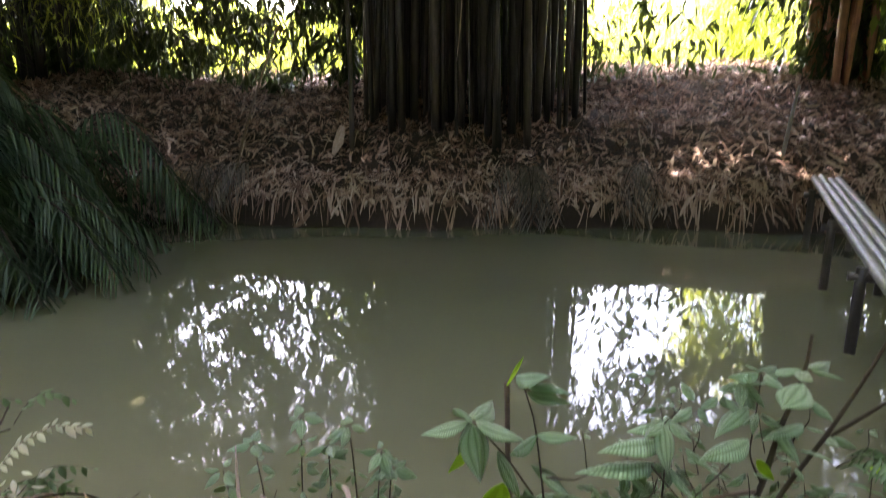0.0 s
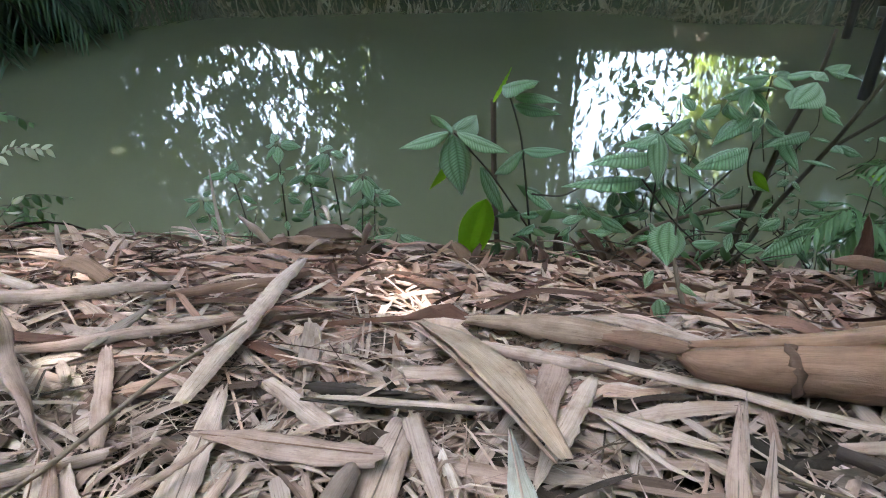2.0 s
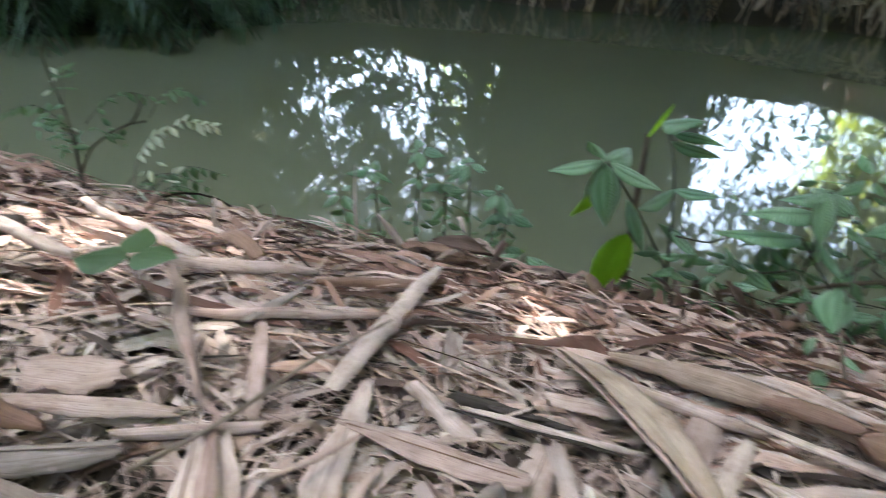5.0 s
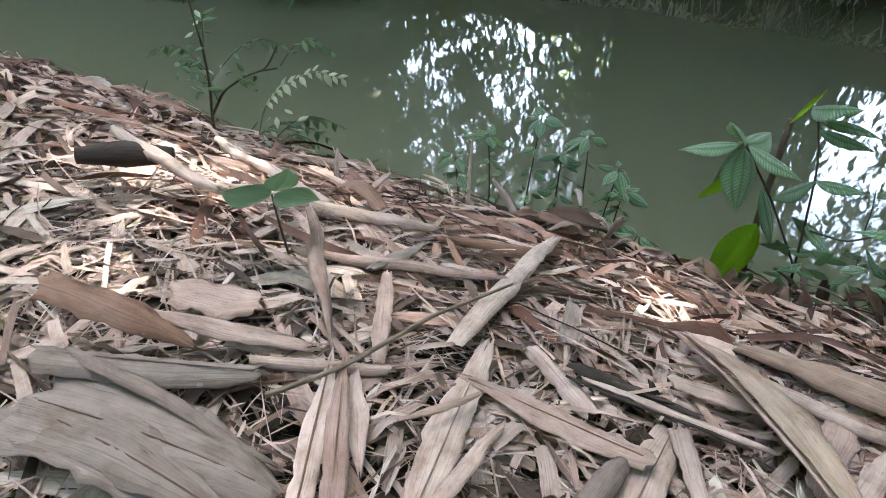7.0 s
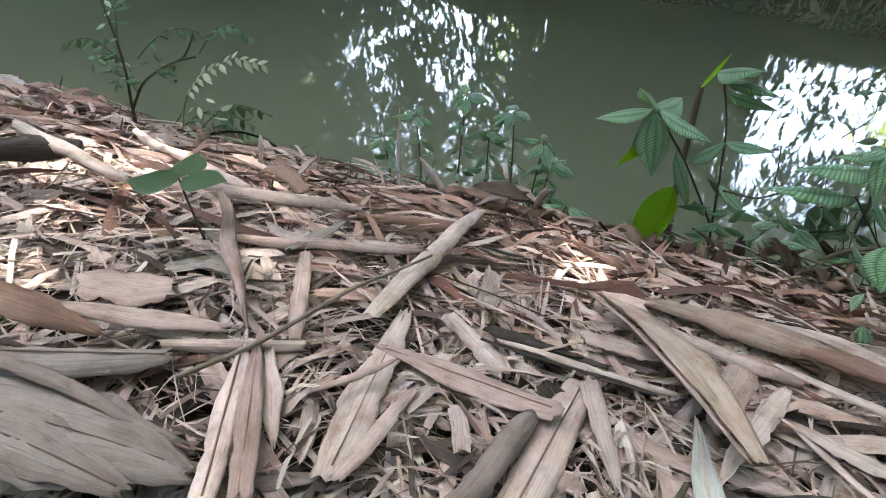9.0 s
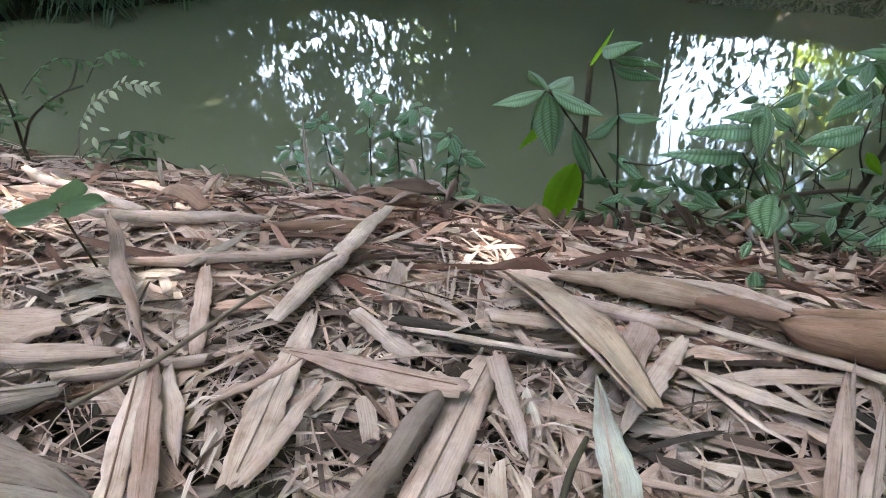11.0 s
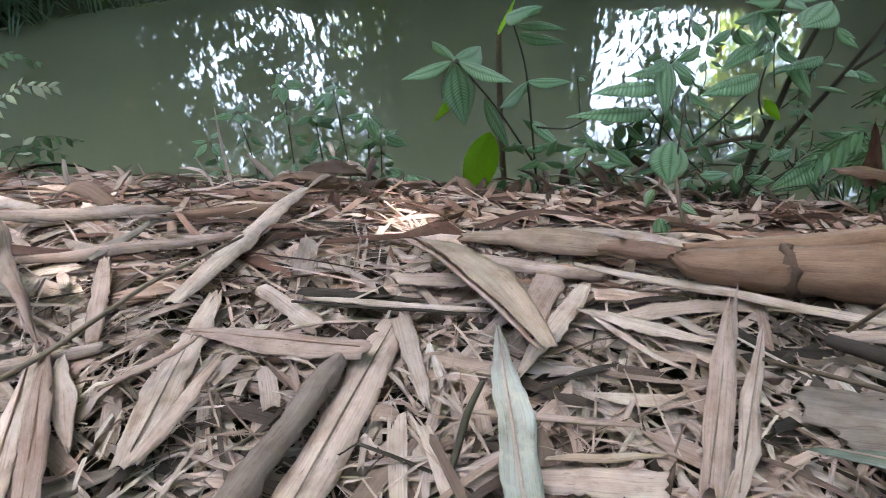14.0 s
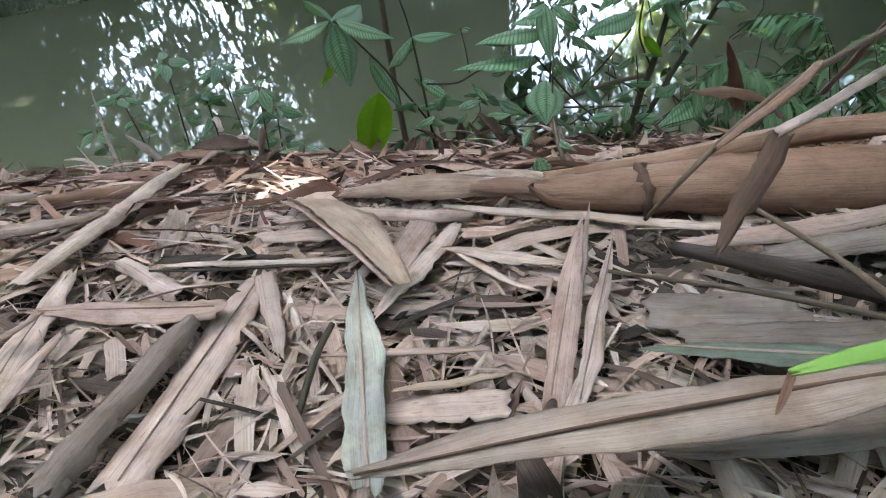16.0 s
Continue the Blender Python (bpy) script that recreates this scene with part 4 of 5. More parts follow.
rng = np.random.default_rng(5)
P = empty("shrub", (0.206, 1.420, 0.267), "young shrub with quilted grey-green leaves at the bank edge", "shrub", "shrubs at the water")
stem(P, [(0.207, 1.420, 0.247), (0.184, 1.450, 0.435), (0.165, 1.470, 0.564), (0.128, 1.500, 0.662)], 0.0035, 0.002)
stem(P, [(0.197, 1.430, 0.326), (0.101, 1.420, 0.479), (0.018, 1.375, 0.598)], 0.003, 0.002)
C = np.array((0.015, 1.375, 0.601))
for tip, k in (((-0.111, 1.375, 0.576), 0), ((0.146, 1.380, 0.570), 0), ((-0.012, 1.330, 0.676), 1), ((0.047, 1.300, 0.490), 1), ((-0.051, 1.420, 0.508), 2), ((0.061, 1.500, 0.617), 3)):
    put_leaf(P, C + (np.array(tip) - C) * 0.06, tip, LEAVES[k])
put_leaf(P, (0.027, 1.400, 0.544), (-0.057, 1.400, 0.452), YELLOW, "half-yellowed leaf")
put_leaf(P, (0.075, 1.410, 0.502), (0.172, 1.400, 0.399), LEAVES[2])
put_leaf(P, (0.090, 1.400, 0.423), (0.049, 1.350, 0.230), YELLOW, "hanging bright yellow-green leaf", facing=(0.3, -1, 0.1))
put_leaf(P, (0.173, 1.460, 0.524), (0.267, 1.440, 0.546), LEAVES[0])
put_leaf(P, (0.173, 1.460, 0.524), (0.092, 1.500, 0.459), LEAVES[3])
put_leaf(P, (0.185, 1.450, 0.425), (0.267, 1.420, 0.401), LEAVES[2])
put_leaf(P, (0.145, 1.490, 0.643), (0.233, 1.440, 0.684), LEAVES[2])
put_leaf(P, (0.146, 1.490, 0.623), (0.251, 1.460, 0.630), LEAVES[0])
put_leaf(P, (0.118, 1.500, 0.661), (0.185, 1.420, 0.726), LEAVES[3])
for k in range(10):
    a, z = rng.uniform(0, 6.28), rng.uniform(0.26, 0.40)
    b = np.array((0.16 + rng.normal(0, 0.05), 1.44 + rng.normal(0, 0.03), z))
    put_leaf(P, b, b + np.array((math.cos(a), math.sin(a), rng.normal(-0.2, 0.3))) * rng.uniform(0.05, 0.09), SMALL[k % 2])
stake = empty("cut_sapling", (0.131, 1.620, 0.023), "brown cut sapling with one curled fresh leaf", "sapling", "shrubs at the water")
stem(stake, [(0.135, 1.620, -0.027), (0.106, 1.610, 0.320), (0.097, 1.600, 0.595)], 0.010, 0.008, mat_twig)
put_leaf(stake, (0.098, 1.600, 0.585), (0.152, 1.560, 0.679), YELLOW, "curled fresh yellow-green leaf", facing=(1, -0.4, 0.4))

for x, y, top, n, lean in ((-0.51, 1.66, 0.44, 7, 0.02), (-0.33, 1.66, 0.42, 7, -0.02), (-0.28, 1.62, 0.37, 6, 0.03), (-0.60, 1.64, 0.36, 6, -0.03), (-0.25, 1.66, 0.29, 6, 0.02), (-0.69, 1.62, 0.28, 5, -0.03), (-0.42, 1.68, 0.34, 6, 0.0), (-0.20, 1.60, 0.20, 5, 0.04)):
    q = empty("sapling", (x, y, -0.12), "thin green sapling standing in the bank's wet edge", "sapling", "shrubs at the water")
    stem(q, [(x, y, -0.14), (x + lean * 0.4, y, 0.5 * top), (x + lean, y - 0.01, top)], 0.0032, 0.0016)
    rosette(q, (x + lean, y - 0.01, top), n, 0.074, rng, LEAVES, 0.15, rng.uniform(0, 6))
    for k, share in enumerate((0.8, 0.62, 0.45)):
        rosette(q, (x + lean * share, y, top * share), 4, 0.064 - 0.008 * k, rng, LEAVES + SMALL[:1], 0.2, rng.uniform(0, 6))

R = empty("shrub", (0.68, 1.42, 0.18), "woody shrub with dark branches and quilted green leaves", "shrub", "shrubs at the water")
stem(R, [(0.670, 1.42, 0.16), (0.673, 1.42, 0.234), (0.705, 1.46, 0.358), (0.727, 1.47, 0.406), (0.754, 1.48, 0.55), (0.795, 1.48, 0.702), (0.80, 1.48, 0.80)], 0.010, 0.004)
stem(R, [(0.680, 1.42, 0.17), (0.69, 1.42, 0.253), (0.774, 1.47, 0.388), (0.86, 1.47, 0.549), (0.882, 1.46, 0.616), (0.918, 1.45, 0.716), (0.95, 1.44, 0.82)], 0.007, 0.004)
stem(R, [(0.856, 1.47, 0.538), (0.938, 1.45, 0.623), (1.019, 1.43, 0.716), (1.10, 1.42, 0.80)], 0.0048, 0.0035)
stem(R, [(0.42, 1.38, 0.330), (0.464, 1.40, 0.356), (0.557, 1.43, 0.374), (0.643, 1.45, 0.389), (0.721, 1.47, 0.391)], 0.004, 0.006, mat_twig)
for line in ([(0.445, 1.42, 0.476), (0.535, 1.42, 0.365), (0.654, 1.41, 0.258)], [(0.197, 1.44, 0.418), (0.271, 1.44, 0.414), (0.327, 1.46, 0.439), (0.383, 1.47, 0.424)],
             [(0.487, 1.46, 0.37), (0.488, 1.46, 0.488), (0.478, 1.46, 0.571)], [(0.731, 1.47, 0.398), (0.682, 1.46, 0.492), (0.692, 1.47, 0.596), (0.697, 1.48, 0.70)],
             [(0.616, 1.46, 0.409), (0.688, 1.45, 0.364), (0.718, 1.45, 0.344)], [(0.506, 1.44, 0.336), (0.718, 1.44, 0.326)], [(0.667, 1.46, 0.507), (0.614, 1.46, 0.431), (0.559, 1.44, 0.384)],
             [(0.391, 1.42, 0.372), (0.452, 1.42, 0.392), (0.467, 1.44, 0.433)], [(0.761, 1.46, 0.363), (0.847, 1.42, 0.277), (0.883, 1.38, 0.233)]):
    stem(R, line, 0.0026, 0.0018)
for k, (b, t) in enumerate((((0.464, 1.47, 0.453), (0.265, 1.40, 0.503)), ((0.474, 1.48, 0.512), (0.319, 1.42, 0.564)), ((0.468, 1.44, 0.581), (0.477, 1.36, 0.500)), ((0.511, 1.52, 0.545), (0.395, 1.50, 0.547)),
                            ((0.536, 1.47, 0.498), (0.587, 1.42, 0.485)), ((0.660, 1.42, 0.559), (0.533, 1.36, 0.575)), ((0.673, 1.48, 0.614), (0.577, 1.40, 0.615)),
                            ((0.756, 1.40, 0.714), (0.691, 1.34, 0.688)), ((0.795, 1.46, 0.584), (0.679, 1.40, 0.592)), ((0.741, 1.45, 0.577), (0.778, 1.38, 0.539)), ((0.796, 1.45, 0.518), (0.844, 1.40, 0.551)),
                            ((0.846, 1.44, 0.364), (0.716, 1.38, 0.319)), ((0.815, 1.44, 0.322), (0.875, 1.40, 0.278)), ((0.749, 1.36, 0.240), (0.647, 1.33, 0.270)), ((0.839, 1.36, 0.241), (0.757, 1.33, 0.260)),
                            ((0.430, 1.46, 0.386), (0.378, 1.42, 0.343)), ((0.497, 1.46, 0.452), (0.562, 1.40, 0.407)), ((0.610, 1.50, 0.643), (0.669, 1.50, 0.690)), ((0.718, 1.50, 0.663), (0.648, 1.47, 0.701)),
                            ((0.810, 1.46, 0.645), (0.850, 1.42, 0.624)), ((0.587, 1.50, 0.445), (0.648, 1.46, 0.429)), ((0.364, 1.42, 0.374), (0.420, 1.38, 0.369)))):
    put_leaf(R, b, t, LEAVES[k % 4] if k != 7 else HEART, facing=(rng.normal(0, 0.2), 0.2 + rng.normal(0, 0.2), 1))
for x, y, z, size in ((0.478, 1.46, 0.575, 0.08), (0.700, 1.48, 0.700, 0.09), (0.690, 1.47, 0.600, 0.08), (0.755, 1.48, 0.560, 0.07), (0.800, 1.48, 0.710, 0.09), (0.610, 1.48, 0.640, 0.08), (0.56, 1.50, 0.60, 0.07), (0.66, 1.50, 0.67, 0.08),
                      (0.86, 1.46, 0.555, 0.06), (0.80, 1.48, 0.46, 0.06), (0.52, 1.50, 0.42, 0.07), (0.60, 1.48, 0.36, 0.06), (0.72, 1.48, 0.30, 0.06), (0.40, 1.48, 0.42, 0.07), (0.33, 1.47, 0.37, 0.06), (0.50, 1.52, 0.34, 0.06)):
    rosette(R, (x, y, z), 4, size, rng, LEAVES, 0.1, rng.uniform(0, 6))
for k in range(46):
    at = np.array((rng.uniform(0.28, 0.95), 1.50 + rng.normal(0, 0.05), rng.uniform(0.24, 0.66)))
    stem(R, [at + np.array((rng.normal(0, 0.04), 0.01, -0.11)), at + np.array((0.01, 0, -0.05)), at], 0.0014, 0.0009)
    rosette(R, at, 3, rng.uniform(0.03, 0.065), rng, LEAVES + SMALL[:1], 0.2, rng.uniform(0, 6))
for k in range(34):
    x, y, z = rng.uniform(0.25, 1.0), rng.uniform(1.28, 1.45), rng.uniform(0.22, 0.33)
    a, ln = rng.uniform(0, 6.28), rng.uniform(0.08, 0.26)
    d = np.array((math.cos(a), 0.4 * math.sin(a), rng.uniform(-0.2, 0.6))) * ln
    stem(R, [(x, y, z), (x + d[0] / 2, y + d[1] / 2 + 0.01, z + d[2] / 2 + rng.normal(0, 0.015)), (x + d[0], y + d[1], z + d[2])], 0.0022, 0.0011, [mat_stem, mat_twig][k % 2])
for k in range(60):
    b = np.array((rng.uniform(0.18, 1.02), rng.uniform(1.36, 1.48), rng.uniform(0.23, 0.40)))
    d = np.array((rng.normal(0, 1.0), rng.normal(-0.3, 0.4), rng.normal(0.1, 0.5)))
    put_leaf(R, b, b + d / np.linalg.norm(d) * rng.uniform(0.03, 0.07), LEAVES[k % 4] if k % 3 else SMALL[k % 2], facing=(rng.normal(0, 0.3), rng.normal(-0.2, 0.4), 1))
put_leaf(R, (0.694, 1.44, 0.493), (0.736, 1.42, 0.452), YELLOW, "small yellow leaf", facing=(0.2, -1, 0.4))
R2 = empty("seedling", (0.451, 0.930, 0.436), "seedling with a brown stem and hanging quilted leaves", "seedling", "shrubs at the water")
stem(R2, [(0.451, 0.930, 0.436), (0.431, 0.980, 0.498), (0.429, 1.030, 0.525)], 0.0055, 0.0035, mat_twig)
stem(R2, [(0.429, 1.030, 0.525), (0.432, 1.060, 0.588), (0.435, 1.080, 0.622)], 0.002, 0.0014)
put_leaf(R2, (0.421, 1.060, 0.571), (0.416, 1.000, 0.520), HEART, facing=(0, -1, 0.5))
put_leaf(R2, (0.387, 0.980, 0.521), (0.374, 0.950, 0.506), LEAVES[3], facing=(0.2, -0.8, 0.7))
put_leaf(R2, (0.396, 0.950, 0.483), (0.410, 0.920, 0.433), LEAVES[1], facing=(-0.2, -0.9, 0.6))
put_leaf(R2, (0.431, 0.980, 0.498), (0.464, 0.960, 0.489), LEAVES[0])

G2 = empty("seedling", (-0.566, 0.642, 0.569), "low seedling with flat dark green leaves", "seedling", "shrubs at the water")
stem(G2, [(-0.566, 0.643, 0.559), (-0.565, 0.623, 0.640), (-0.557, 0.608, 0.681)], 0.002, 0.0015)
FLAT = broad_leaf(31, mat_small, 0.6, 0.05, 0.1)
put_leaf(G2, (-0.561, 0.608, 0.676), (-0.651, 0.606, 0.662), FLAT)
put_leaf(G2, (-0.552, 0.608, 0.683), (-0.477, 0.605, 0.702), FLAT)
put_leaf(G2, (-0.556, 0.616, 0.682), (-0.586, 0.682, 0.684), FLAT)

BLADE = empty("fresh_shoot", (0.800, 0.160, 0.600), "bright green fresh blade leaning over the litter", "grass blade")
part("blade", strip_mesh("blade", np.array((0.386, 0.154, 0.841)) - np.array((0.800, 0.160, 0.600)), np.array((0.620, 0.175, 0.875)) - np.array((0.800, 0.160, 0.600)), 0.016, mat_fresh, curl=-0.8, tip0=0.25, tip1=0.9), BLADE)
stem(BLADE, [(0.800, 0.160, 0.570), (0.750, 0.165, 0.780), (0.620, 0.175, 0.875)], 0.004, 0.003)
part("dry_tip", strip_mesh("dry_tip", np.array((0.390, 0.155, 0.838)) - np.array((0.800, 0.160, 0.600)), np.array((0.384, 0.148, 0.819)) - np.array((0.800, 0.160, 0.600)), 0.004, mat_brown, curl=0.8, tip0=0.8, tip1=0.2), BLADE, "brown dried tip")


# ---- feathered fronds ----
def frond_parts(parent, start, yaw, length, rise, drop, leaflet, width, pairs, mat, rng, rach=0.008, single=False):
    """A feathered frond: a bent midrib with paired hanging leaflets."""
    start = np.array(start, float) - np.array(parent.location)
    d = np.array((math.cos(yaw), math.sin(yaw), 0.0))
    line = [start + d * length * k + np.array((0, 0, 1.0)) * (rise * math.sin(min(1, k * 1.6) * math.pi / 2) - drop * k ** 2.2) for k in np.linspace(0, 1, 7)]
    rib = part("midrib", rod_mesh("midrib", line, [rach, rach * 0.7, rach * 0.25], mat_stem, sides=5), parent)
    pts = np.array(line)
    verts, faces, uvs = [], [], []
    side = np.array((-d[1], d[0], 0))
    for i in range(pairs):
        k = 0.12 + 0.88 * (i + 0.5) / pairs
        f = k * 6
        j = min(5, int(f))
        c = pts[j] + (pts[j + 1] - pts[j]) * (f - j)
        t = pts[j + 1] - pts[j]
        t /= np.linalg.norm(t)
        ll = leaflet * (0.5 + 0.9 * math.sin(math.pi * (0.15 + 0.8 * k))) * rng.uniform(0.8, 1.15)
        for s in (-1, 1):
            g = side * s * 0.75 + t * 0.6 + np.array((0, 0, -0.35 + rng.normal(0, 0.34)))
            g /= np.linalg.norm(g)
            if single:
                put_leaf(parent, c + np.array(parent.location), c + g * ll + np.array(parent.location), SMALL[i % 2]).name = "leaflet"
                continue
            w = np.cross(g, np.array((0, 0, 1.0)))
            w /= np.linalg.norm(w)
            nrm = np.cross(w, g)
            n0 = len(verts)
            for q, ww, sag in ((0, 0.35, 0), (0.35, 1.0, 0.06), (0.7, 0.75, 0.24), (1.0, 0.05, 0.5)):
                m = c + g * ll * q + np.array((0, 0, -1)) * ll * sag
                verts += [m - w * width / 2 * ww + nrm * width * 0.15, m - nrm * width * 0.1, m + w * width / 2 * ww + nrm * width * 0.15]
                uvs += [(0, q), (0.5, q), (1, q)]
            for r in range(3):
                for cc in range(2):
                    a = n0 + r * 3 + cc
                    faces.append((a, a + 1, a + 4, a + 3))
    if not single:
        tagged(part("feathered_blade", mesh_of("feathered_blade", verts, faces, mat, uvs), rib), kind="stuff")
    return rib


rng = np.random.default_rng(9)
palm = empty("palm", (-4.35, 5.2, float(height(-4.35, 5.2))), "dark green feathered palm drooping over the water", "palm")
for k in range(66):
    st = (-4.35 + rng.normal(0, 0.25), 5.1 + rng.normal(0, 0.55), palm.location.z + rng.uniform(0.1, 1.2))
    frond_parts(palm, st, rng.uniform(-1.5, 0.35), rng.uniform(0.9, 1.55), rng.uniform(0.3, 0.9), rng.uniform(0.8, 1.5), 0.32, 0.026, 28, mat_palm, rng, 0.012)
palm2 = empty("palm", (-4.0, 4.2, float(height(-4.0, 4.2))), "dark palm fronds hanging into the water", "palm")
for k in range(46):
    st = (-4.0 + rng.normal(0, 0.2), 4.3 + rng.normal(0, 0.4), 0.4 + rng.uniform(0.0, 1.2))
    frond_parts(palm2, st, rng.uniform(-1.2, 0.6), rng.uniform(0.6, 1.0), rng.uniform(0.1, 0.5), rng.uniform(0.6, 1.3), 0.30, 0.026, 26, mat_palm, rng, 0.012)
for st, yaw, ln in (((-3.45, 3.95, 0.55), -0.5, 0.85), ((-3.35, 4.15, 0.62), -0.2, 0.9), ((-3.3, 4.35, 0.60), 0.0, 0.85), ((-3.4, 4.0, 0.40), -0.9, 0.7)):
    frond_parts(palm2, st, yaw, ln, 0.12, 0.62, 0.22, 0.016, 30, mat_palm, rng, 0.010)
for at, n in (((-2.75, 6.75), 5), ((0.35, 6.75), 6), ((-3.3, 6.7), 3), ((1.5, 6.8), 3)):
    z = float(height(*at))
    dead = empty("dead_frond", (at[0], at[1], z), "grey dead palm fronds hanging on the far bank", "dead frond", "dead fronds")
    for k in range(n):
        frond_parts(dead, (at[0] + rng.normal(0, 0.15), at[1], z + 0.08), -1.57 + rng.normal(0, 0.5), rng.uniform(0.4, 0.6), 0.05, rng.uniform(0.45, 0.65), 0.22, 0.016, 16, mat_dry_palm, rng, 0.006)

twigs = empty("weed", (-1.44, 1.40, 0.26), "dark twiggy weed with pale feathered leaves at the edge", "weed", "shrubs at the water")
stem(twigs, [(-1.442, 1.40, 0.22), (-1.442, 1.40, 0.32), (-1.434, 1.40, 0.423), (-1.442, 1.40, 0.518), (-1.46, 1.40, 0.592), (-1.475, 1.40, 0.68)], 0.0055, 0.002)
stem(twigs, [(-1.440, 1.40, 0.31), (-1.384, 1.40, 0.399), (-1.29, 1.40, 0.465), (-1.218, 1.40, 0.496), (-1.172, 1.40, 0.573)], 0.0045, 0.0025)
stem(twigs, [(-1.248, 1.40, 0.485), (-1.179, 1.40, 0.508)], 0.003, 0.003)
stem(twigs, [(-1.30, 1.42, 0.22), (-1.242, 1.40, 0.376), (-1.169, 1.40, 0.463), (-1.059, 1.40, 0.528), (-0.957, 1.40, 0.523)], 0.0022, 0.001, mat_paletwig)
BLEACHED = [broad_leaf(41, mat_bleached, 0.36, 0.2, 0.4), broad_leaf(42, mat_bleached, 0.44, 0.35, 0.3)]
fr = [np.array(p) for p in ((-1.242, 1.40, 0.376), (-1.169, 1.40, 0.463), (-1.059, 1.40, 0.528), (-0.957, 1.40, 0.523))]
for k in range(22):
    u = 0.15 + 2.85 * k / 22
    j = min(2, int(u))
    b = fr[j] + (fr[j + 1] - fr[j]) * (u - j)
    t = (fr[j + 1] - fr[j]) / np.linalg.norm(fr[j + 1] - fr[j])
    d = t * 0.7 + np.array((0.1, -0.2 - 0.3 * (k % 2), (-1 if k % 2 else 0.55))) * 0.7
    put_leaf(twigs, b, b + d / np.linalg.norm(d) * rng.uniform(0.02, 0.042), BLEACHED[k % 2], "pale bleached leaflet" if k == 0 else "", facing=(0, -0.8, 1))
for k in range(44):
    a, c = (((-1.44, 1.40, 0.34), (-1.46, 1.40, 0.60)), ((-1.384, 1.40, 0.40), (-1.20, 1.40, 0.50)), ((-1.44, 1.42, 0.36), (-1.62, 1.42, 0.40)), ((-1.30, 1.42, 0.27), (-1.10, 1.40, 0.38)))[k % 4]
    b = np.array(a) + (np.array(c) - np.array(a)) * rng.uniform(0.1, 1) + rng.normal(0, 0.025, 3)
    d = np.array((rng.normal(0, 0.7), rng.normal(-0.2, 0.4), rng.normal(0, 0.4)))
    put_leaf(twigs, b, b + d / np.linalg.norm(d) * rng.uniform(0.025, 0.05), [LEAVES[0], SMALL[0], LEAVES[2], BLEACHED[0]][k % 4 if k % 8 else 3], facing=(rng.normal(0, 0.4), rng.normal(-0.3, 0.4), 1))
for at, yaw, ln in (((-1.30, 1.42, 0.26), 0.1, 0.26), ((-1.25, 1.45, 0.26), 0.4, 0.22), ((-1.45, 1.44, 0.34), 2.8, 0.22), ((-1.44, 1.42, 0.42), 3.4, 0.20), ((-1.40, 1.42, 0.46), 0.6, 0.22), ((-1.46, 1.42, 0.50), 2.2, 0.2), ((-1.20, 1.44, 0.50), 0.3, 0.16)):
    frond_parts(twigs, at, yaw, ln, 0.10, 0.05, 0.030, 0.014, 7, mat_small, rng, 0.0014, single=True)
bush = empty("fern_bush", (1.08, 1.32, 0.24), "small-leaved fern bush beside the footbridge", "bush", "shrubs at the water")
for k in range(20):
    frond_parts(bush, (1.08 + rng.normal(0, 0.10), 1.32 + rng.normal(0, 0.05), 0.24 + rng.uniform(0, 0.05)), rng.uniform(0, 6.28), rng.uniform(0.10, 0.24), rng.uniform(0.14, 0.34), rng.uniform(0.02, 0.12), 0.045, 0.012, 13, mat_fern, rng, 0.0018)
put_leaf(bush, (0.938, 1.42, 0.498), (0.979, 1.40, 0.505), YELLOW, "small yellow leaf", facing=(0, -0.5, 1))
weeds = empty("weed", (-1.476, 1.600, 0.003), "low green weeds along the bank edge", "weed", "shrubs at the water")
for k in range(9):
    x = rng.uniform(-2.3, -0.9)
    y = 1.60 + 0.07 * float(smooth01((-x - 1.1) / 0.9)) + rng.normal(0, 0.05)
    frond_parts(weeds, (x, y, float(height(x, y))), rng.uniform(0, 6.28), rng.uniform(0.08, 0.18), rng.uniform(0.03, 0.12), 0.05, 0.032, 0.014, 7, mat_small, rng, 0.0015, single=True)

# reeds at the edge
for p, q, w in (((-0.598, 1.43, 0.20), (-0.628, 1.50, 0.43), 0.011), ((-0.861, 1.500, 0.148), (-0.885, 1.500, 0.262), 0.012), ((-1.001, 1.480, 0.138), (-1.049, 1.500, 0.235), 0.010), ((-0.275, 1.520, 0.112), (-0.204, 1.550, 0.247), 0.005)):
    sheath(p, q, w, mat_light, "pale dry reed standing at the water's edge", name="dry_reed", curl=0.9, tip0=1.0, tip1=0.2, rise=0.0)


